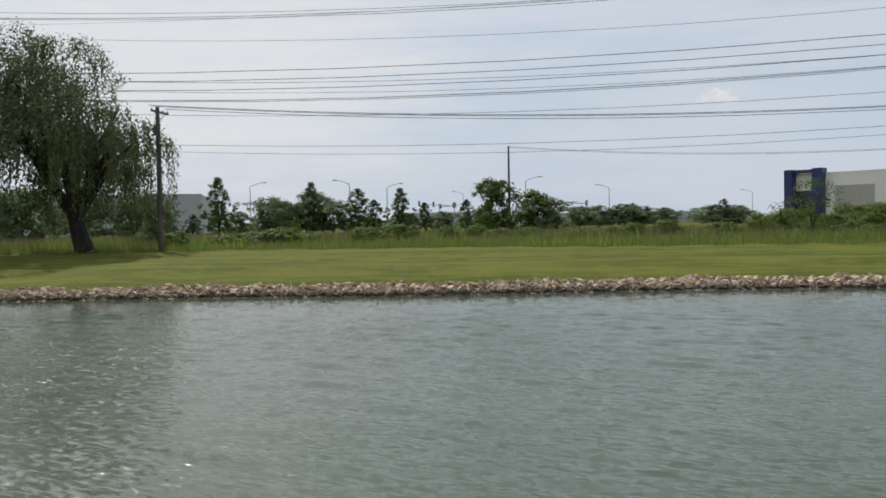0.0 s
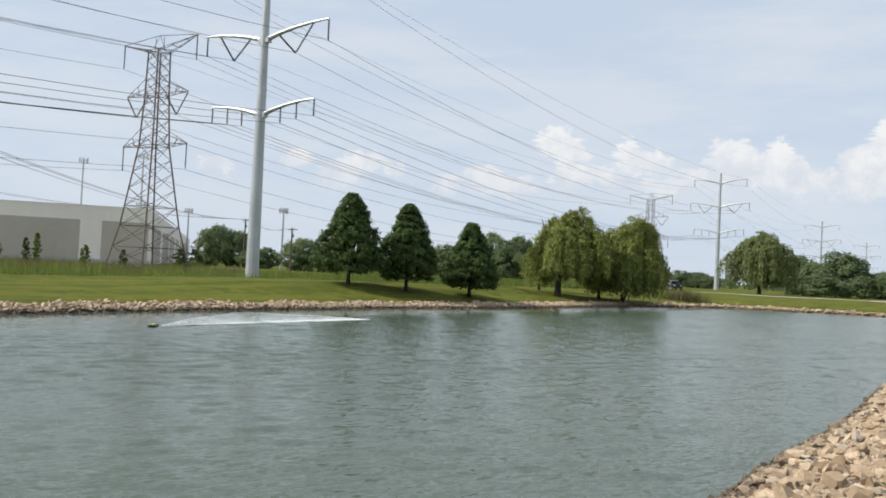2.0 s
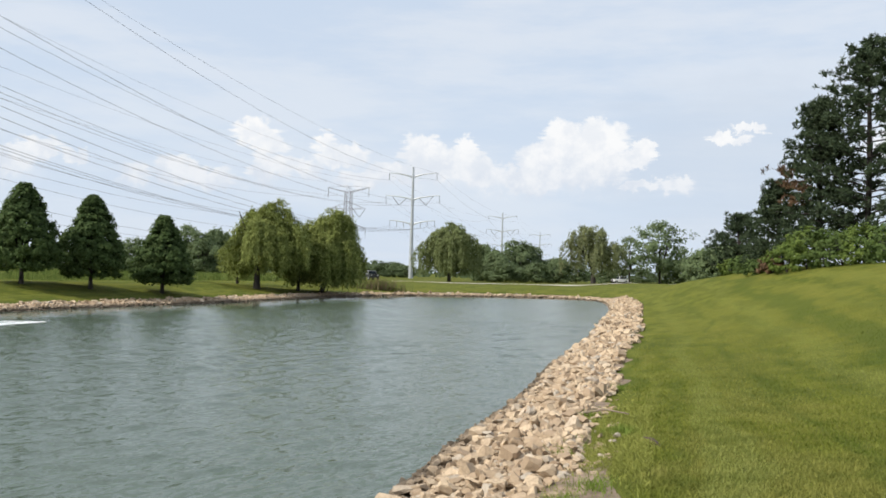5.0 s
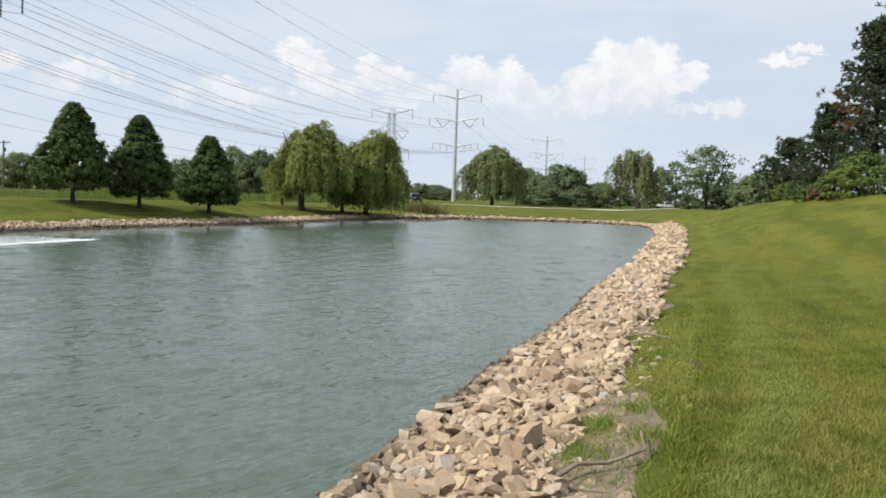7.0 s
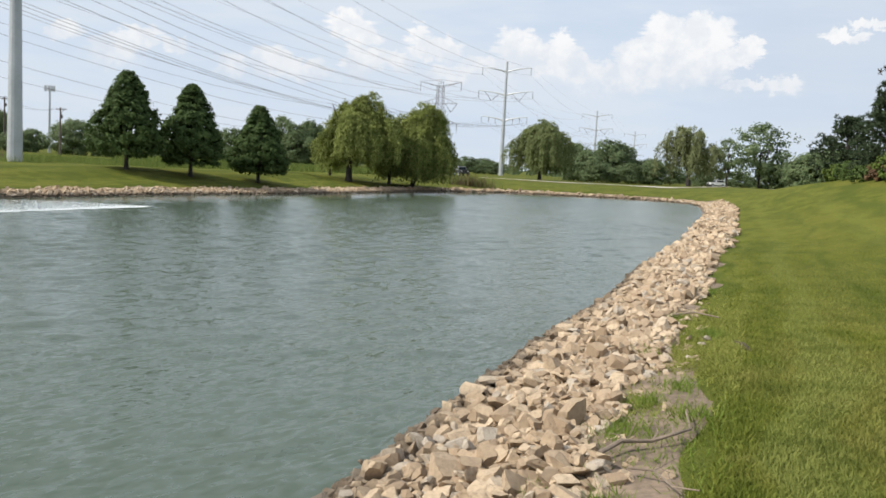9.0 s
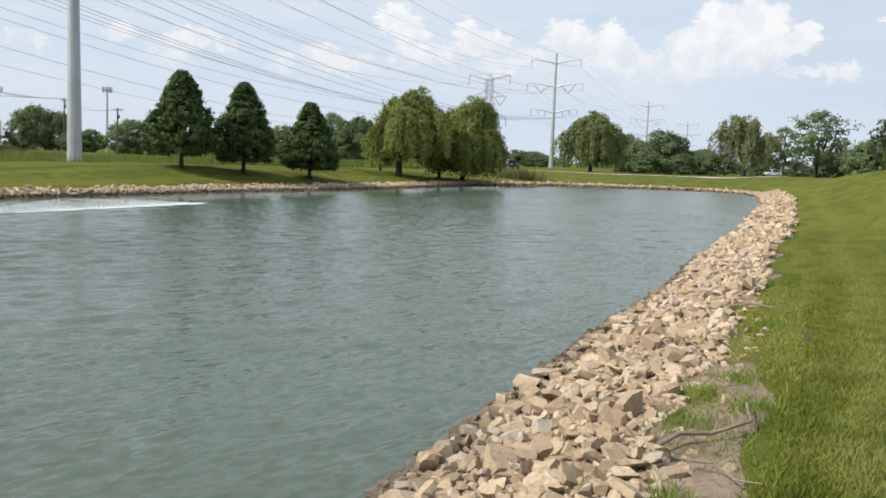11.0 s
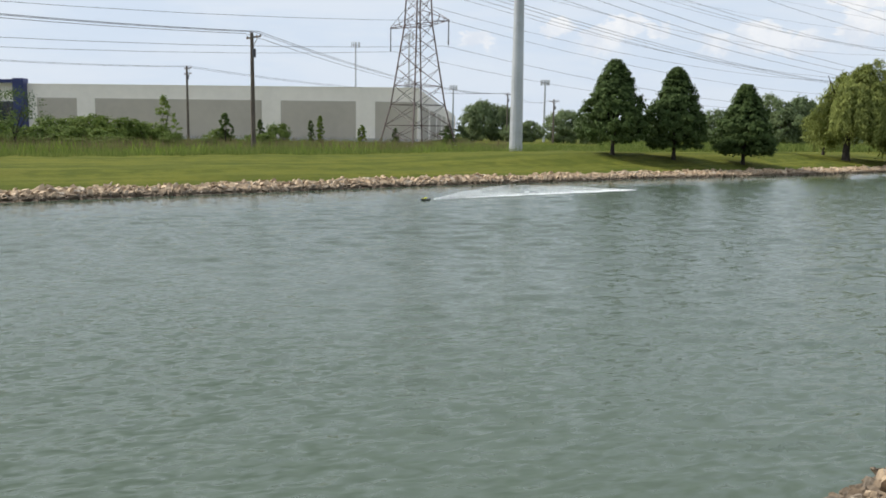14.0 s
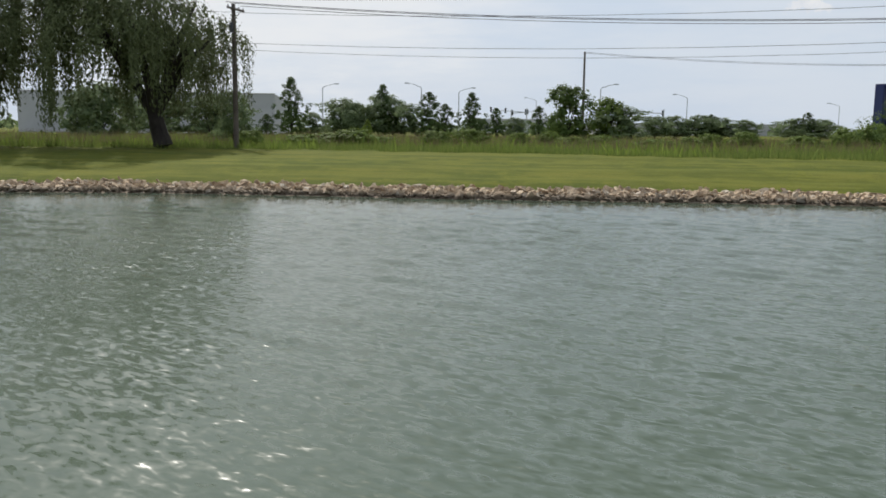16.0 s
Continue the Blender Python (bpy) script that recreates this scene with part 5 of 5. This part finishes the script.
# spray thrown up behind the stern, thinning out along the wake
tail = Vector((4.4, 15.2))
away = tail.normalized()
start = Vector((-21.0, 29.7)) + away * 0.5
count = 15000
u = rng.uniform(0, 1, count) ** 1.4
height = 0.5 * np.interp(u, [0, 0.12, 0.35, 0.7, 1], [0.05, 0.55, 1.0, 0.6, 0.15])
p = np.c_[start.x + away.x * u * 12 + rng.normal(size=count) * (0.03 + 0.16 * u), start.y + away.y * u * 12 + rng.normal(size=count) * (0.03 + 0.16 * u),
          0.02 + height * rng.uniform(0, 1, count) ** 2.2]
v, f = leaf_quads(p, 0.030, 0.020, None, 0.3)
spray = new("spray", array_mesh("spray", v, f, FOAM))
tagged(spray, "white water drops thrown up behind the boat", "spray", kind="stuff")
count = 5000
u = rng.uniform(0, 1, count)
p = np.c_[start.x + away.x * u * 13 + rng.normal(size=count) * (0.05 + 0.10 * u), start.y + away.y * u * 13 + rng.normal(size=count) * (0.05 + 0.10 * u),
          np.full(count, 0.012)]
flat_up = np.tile(np.array([0, 0, 1.0]), (count, 1))
v, f = leaf_quads(p, 0.13, 0.08, flat_up, 0.0, 0.97)
v[:, 2] = np.clip(v[:, 2], 0.006, 0.03)
wake = new("wake_foam", array_mesh("wake_foam", v, f, FOAM))
tagged(wake, "white foam line left on the water", "foam", kind="stuff")

# ---------------------------------------------------------------- the stony bank
seg = np.roll(LINE, -1, 0) - LINE
seg_len = np.linalg.norm(seg, axis=1)
arc = np.r_[0, np.cumsum(seg_len)]


def along_shore(t):
    """Plan place and outward way for arc lengths along the waterline."""
    i = np.clip(np.searchsorted(arc, t, side="right") - 1, 0, len(seg) - 1)
    p = LINE[i] + seg[i] * ((t - arc[i]) / seg_len[i])[:, None]
    d = seg[i] / seg_len[i][:, None]
    return p, np.c_[-d[:, 1], d[:, 0]]


# the earth under the stones
t = np.arange(0, arc[-1], 0.5)
p, nrm = along_shore(t)
probe = from_shore(p + nrm * 0.5)
side = np.where(np.median(probe) > 0, 1.0, -1.0)
offs = np.array([-1.2, -0.4, 0.2, 0.9, 1.6, 2.1, 2.3])
wide_bed = np.where((p[:, 0] > -4) & (p[:, 1] < 100), 1.0, 0.74)
bed = np.concatenate([np.c_[p + nrm * side * ((o * wide_bed if o > 0 else o + 0 * t) + (0.18 * np.sin(t * 1.3) + 0.12 * np.sin(t * 3.7) if o > 2 else 0 * t))[:, None], 0 * t] for o in offs]).reshape(len(offs), len(t), 3)
bed[:, :, 2] = land(bed[:, :, :2].reshape(-1, 2)).reshape(len(offs), len(t)) + 0.035
bed[-1, :, 2] -= 0.05
bed[:3, :, 2] -= 0.02
idx = np.arange(len(offs) * len(t)).reshape(len(offs), len(t))
nxt = np.roll(idx, -1, 1)
quads = np.stack([idx[:-1], nxt[:-1], nxt[1:], idx[1:]], -1).reshape(-1, 4)
bank = new("bank_bed", array_mesh("bank_bed", bed.reshape(-1, 3), quads, EARTH, True))
tagged(bank, "brown earth under the stones of the bank", "bank", kind="structure")

# bare soil at the top of the near bank
def soil_patch(name, y0, y1, s0, s1, lift, wob, label):
    tt = arc[:-1][(LINE[:, 1] > y0) & (LINE[:, 1] < y1) & (LINE[:, 0] > -10) & (LINE[:, 0] < 10)]
    tt = np.linspace(tt.min(), tt.max(), 60)
    q, nn = along_shore(tt)
    rows = []
    ends = np.sin(np.linspace(0, math.pi, 60)) ** 0.4
    for k, o in enumerate(np.linspace(0, 1, 7)):
        off = s0 + (s1 - s0) * o * ends + wob * np.sin(tt * 2.1 + k) * o
        rows.append(q + nn * side * off[:, None])
    rows = np.array(rows)
    z = land(rows.reshape(-1, 2)).reshape(7, 60) + lift
    z[0] -= 0.06
    z[-1] -= lift + 0.03
    ii = np.arange(420).reshape(7, 60)
    ob = new(name, array_mesh(name, np.concatenate([rows.reshape(-1, 2), z.reshape(-1, 1)], 1),
                              np.stack([ii[:-1, :-1], ii[:-1, 1:], ii[1:, 1:], ii[1:, :-1]], -1).reshape(-1, 4), EARTH, True))
    return tagged(ob, label, "soil", kind="structure")


soil_patch("bare_soil", 3.0, 13.0, 2.0, 2.95, 0.03, 0.10, "bare brown soil between stones and lawn")


def stone_shapes(count, cuts, seed):
    """Broken blocks, as vertex and triangle arrays: a skewed slab split along random planes."""
    r = np.random.default_rng(seed)
    shapes = []
    for _ in range(count):
        bm = bmesh.new()
        size = 0.53 * np.array([1.0, r.uniform(0.55, 0.95), r.choice([0.22, 0.32, 0.42, 0.58]) * r.uniform(0.85, 1.15)])
        bmesh.ops.create_cube(bm, size=2)
        skew = r.normal(size=(3, 3)) * 0.14 + np.eye(3)
        for v in bm.verts:
            v.co = Vector(skew @ (np.array(v.co) * size) + r.normal(size=3) * 0.03)
        for _k in range(cuts):
            d = r.normal(size=3)
            d /= np.linalg.norm(d)
            reach = float(np.abs(skew.T @ d) @ size)
            bmesh.ops.bisect_plane(bm, geom=bm.verts[:] + bm.edges[:] + bm.faces[:], plane_co=Vector(d * reach * r.uniform(0.42, 0.74)),
                                   plane_no=Vector(d), clear_outer=True)
            bmesh.ops.holes_fill(bm, edges=[e for e in bm.edges if e.is_boundary])
        bmesh.ops.remove_doubles(bm, verts=bm.verts, dist=0.03)
        bmesh.ops.triangulate(bm, faces=bm.faces[:])
        bmesh.ops.recalc_face_normals(bm, faces=bm.faces[:])
        bm.verts.index_update()
        shapes.append((np.array([v.co[:] for v in bm.verts]), np.array([[v.index for v in f.verts] for f in bm.faces])))
        bm.free()
    return shapes


NEAR_SHAPES, FAR_SHAPES = stone_shapes(48, 11, 3), stone_shapes(16, 3, 5)


def stone_turns(count, tilt=0.45):
    out = []
    for _ in range(count):
        out.append(Euler((rng.normal() * tilt, rng.normal() * tilt, rng.uniform(0, 6.28))).to_matrix())
    return np.array(out)


def stone_field(t0, t1, step, depth, size, first=0.12):
    """Places and sizes of stones along a stretch of the bank."""
    tt, oo = np.meshgrid(np.arange(t0, t1, step), np.arange(first, depth, step))
    tt, oo = tt.ravel() + rng.uniform(-0.5, 0.5, tt.size) * step, oo.ravel() + rng.uniform(-0.5, 0.5, oo.size) * step
    tt = np.clip(tt, 0, arc[-1] - 0.01)
    edge = depth - 0.1 + 0.18 * np.sin(tt * 0.9) + 0.12 * np.sin(tt * 2.7)
    keep = oo < edge
    tt, oo = tt[keep], oo[keep]
    q, nn = along_shore(tt)
    xy = q + nn * side * oo[:, None]
    sz = np.minimum(size * np.exp(rng.normal(size=len(xy)) * 0.32), size * 1.7)
    z = land(xy) + 0.03 + sz * rng.uniform(0.0, 0.34, len(xy))
    return np.c_[xy, z], sz


def joined_stones(name, places, sizes, shapes, label, tilt=0.5):
    verts, faces, base = [], [], 0
    turns = stone_turns(len(places), tilt)
    for k, (q, sz) in enumerate(zip(places, sizes)):
        v, f = shapes[k % len(shapes)]
        verts.append((v * sz) @ turns[k].T + q)
        faces.append(f + base)
        base += len(v)
    ob = new(name, array_mesh(name, np.concatenate(verts), np.concatenate(faces), STONE))
    return tagged(ob, label, "stones", kind="stuff")


near_t = float(arc[np.argmin(np.hypot(LINE[:, 0] - 5.0, LINE[:, 1] - 28.5))])
mid_t = float(arc[np.argmin(np.hypot(LINE[:, 0] + 3.0, LINE[:, 1] - 0.0))])
far_t = float(arc[np.argmin(np.hypot(LINE[:, 0] - 22.6, LINE[:, 1] - 96))])
west_t = float(arc[np.argmin(np.hypot(LINE[:, 0] + 6.0, LINE[:, 1] - 95))])
places, sizes = stone_field(0.0, west_t, 0.135, 1.8, 0.17)
extra, extra_sizes = stone_field(arc[-1] - 26, arc[-1] - 0.05, 0.135, 1.8, 0.17)
places, sizes = np.concatenate([places, extra]), np.concatenate([sizes, extra_sizes])
joined_stones("riprap_west", places, sizes, FAR_SHAPES, "pale brown broken stones lining the far bank")
places, sizes = stone_field(west_t, far_t, 0.24, 1.3, 0.26)
joined_stones("riprap_north", places, sizes, FAR_SHAPES, "pale brown broken stones at the pond's end")
places, sizes = stone_field(far_t, near_t, 0.17, 2.5, 0.20, 0.25)
joined_stones("riprap_north_east", places, sizes, FAR_SHAPES, "pale tan broken stones lining the near bank")
places, sizes = stone_field(near_t, mid_t, 0.085, 2.3, 0.118, 0.12)
big, big_sizes = stone_field(near_t, mid_t, 0.18, 2.2, 0.165, 0.28)
big[:, 2] += 0.05
foot, foot_sizes = stone_field(near_t, mid_t, 0.085, 0.5, 0.10, -0.04)
foot[:, 2] -= 0.02
loose, loose_sizes = stone_field(near_t + 12, mid_t, 0.15, 2.75, 0.10)
loose[:, 2] -= 0.035
keep = (from_shore(loose[:, :2]) > 2.0) & (rng.random(len(loose)) < 0.42)
places = np.concatenate([places, big, foot, loose[keep]])
sizes = np.concatenate([sizes, big_sizes, foot_sizes, loose_sizes[keep]])
order = np.argsort(np.where(sizes > 0.115, 0, 50) + np.abs(places[:, 1] - 7.2))
pick, rest = order[:300], order[300:]
joined_stones("riprap_east", places[rest], sizes[rest], NEAR_SHAPES, "pale tan broken limestone on the near bank", 0.4)

south, south_sizes = stone_field(mid_t, mid_t + 14, 0.17, 2.2, 0.20, 0.05)
joined_stones("riprap_south", south, south_sizes, FAR_SHAPES, "pale tan broken stones along the near bank", 0.4)


# weeds and twigs between the stones and the lawn
def strip_places(count, t0, t1, low, high):
    """Plan places strewn along the bank between two distances from the water."""
    q, nn = along_shore(rng.uniform(t0, t1, count))
    return q + nn * side * rng.uniform(low, high, count)[:, None]


xy = strip_places(110000, near_t, mid_t, 2.05, 3.1)
patch = np.sin(xy[:, 1] * 1.9) + np.sin(xy[:, 1] * 0.8 + 1 + xy[:, 0]) + np.sin(xy[:, 0] * 5.0) * 0.6
xy = xy + rng.normal(size=xy.shape) * 0.05
moss = xy[(xy[:, 1] > 8.6 + rng.normal(size=len(xy)) * 0.5) & (xy[:, 1] < 14.0 + rng.normal(size=len(xy)) * 1.6) & (patch + rng.normal(size=len(xy)) * 0.7 > -0.7)]
blades(moss, np.full(len(moss), 0.055), 0.016, MOSS, "bank_weeds", "low yellow-green weeds between stones and lawn", "weeds", 0.9, 0.02)
few = xy[(xy[:, 1] <= 9.5) & (xy[:, 1] > 3.5) & (patch + rng.normal(size=len(xy)) * 0.5 > 0.8) & (rng.random(len(xy)) < 0.13)]
blades(few, np.full(len(few), 0.07), 0.012, WEED, "sparse_weeds", "sparse green weeds on bare soil", "weeds", 0.8, 0.025)
tufts = []
for x, y in ((2.28, 11.4), (2.5, 11.9), (3.15, 14.3), (2.9, 13.6), (3.3, 12.4), (4.5, 17.6), (1.75, 8.6), (2.2, 9.2), (0.5, 6.2), (1.35, 7.6), (2.1, 8.0), (0.95, 5.6)):
    tufts.append(np.array((x, y)) + rng.normal(size=(170, 2)) * np.array([0.11, 0.17]))
tufts = np.concatenate(tufts)
blades(tufts, np.full(len(tufts), 0.12), 0.014, WEED, "weed_tufts", "bright green weed tufts among the stones", "weeds", 0.6, 0.03)


def branch(points, r, label):
    top = thing("dead_branch", points[0][0], points[0][1], ground_z(*points[0]) + 0.03, label, "branch", "dead branches")
    o = Vector((points[0][0], points[0][1], ground_z(*points[0])))
    line = [Vector((x, y, ground_z(x, y) + 0.07 + 0.03 * (i % 2))) - o for i, (x, y) in enumerate(points)]
    part("stem", tube(bmesh.new(), line, [r * (1 - 0.7 * i / len(line)) for i in range(len(line))], 7), DEADWOOD, top)
    for i in range(1, len(line) - 1):
        tip = line[i] + Vector((rng.uniform(-0.25, 0.3), rng.uniform(0.05, 0.4), 0.04))
        part("twig", tube(bmesh.new(), [line[i], line[i].lerp(tip, 0.5) + Vector((0.03, 0, 0.02)), tip], [r * 0.4, r * 0.3, r * 0.1], 5), DEADWOOD, top)
    return top


lip = thing("eroded_edge", 3.52, 11.55, ground_z(3.52, 11.55), "dark eroded earth lip at the lawn's edge", "soil", kind="structure")
bm = bmesh.new()
tube(bm, [(-0.06, 0.42, -0.02), (-0.03, 0.22, 0.0), (0.0, 0.02, 0.01), (0.02, -0.16, 0.0), (0.05, -0.3, -0.02)], [0.015, 0.035, 0.05, 0.04, 0.015], 7)
part("clod", bm, DARK_EARTH, lip)

DEADWOOD = solid("grey_deadwood", (0.20, 0.155, 0.115), 0.9, grain=18, spread=0.35, bump=0.4)
branch([(1.05, 6.75), (1.25, 6.95), (1.5, 7.0), (1.68, 7.05), (1.88, 7.3), (1.95, 7.8)], 0.022, "dead grey branch lying on stones and soil")
branch([(1.2, 6.3), (1.35, 6.1), (1.42, 5.8), (1.55, 5.6)], 0.010, "thin dead twig on bare soil")
branch([(3.1, 14.4), (3.5, 14.2), (3.75, 13.6)], 0.02, "thin dead twig at the lawn's edge")

# reeds by the far willows
xy = np.array(at(1.4, 106.5)) + rng.normal(size=(420, 2)) * np.array([1.3, 0.5])
blades(xy, np.full(len(xy), 1.5), 0.07, DRY, "dry_reeds", "dry brown reeds at the water's edge", "reeds", 0.12)
xy = np.array(at(1.4, 106.8)) + rng.normal(size=(500, 2)) * np.array([1.5, 0.5])
blades(xy, np.full(len(xy), 1.3), 0.07, MEADOW, "green_reeds", "green reeds at the water's edge", "reeds", 0.15)

# the stones nearest the standpoint, each its own piece
riprap = thing("riprap", 0, 0, 0, "pale tan broken limestone blocks along the water", "stones", kind="structure")
stone_meshes = [array_mesh("stone", v, f, STONE) for v, f in NEAR_SHAPES]
turns = stone_turns(len(pick), 0.4)
for k, i in enumerate(pick):
    ob = new("stone", stone_meshes[k % len(stone_meshes)])
    ob.parent = riprap
    ob.matrix_basis = Matrix.LocRotScale(Vector(places[i]), Matrix(turns[k]).to_quaternion(), Vector((sizes[i],) * 3))
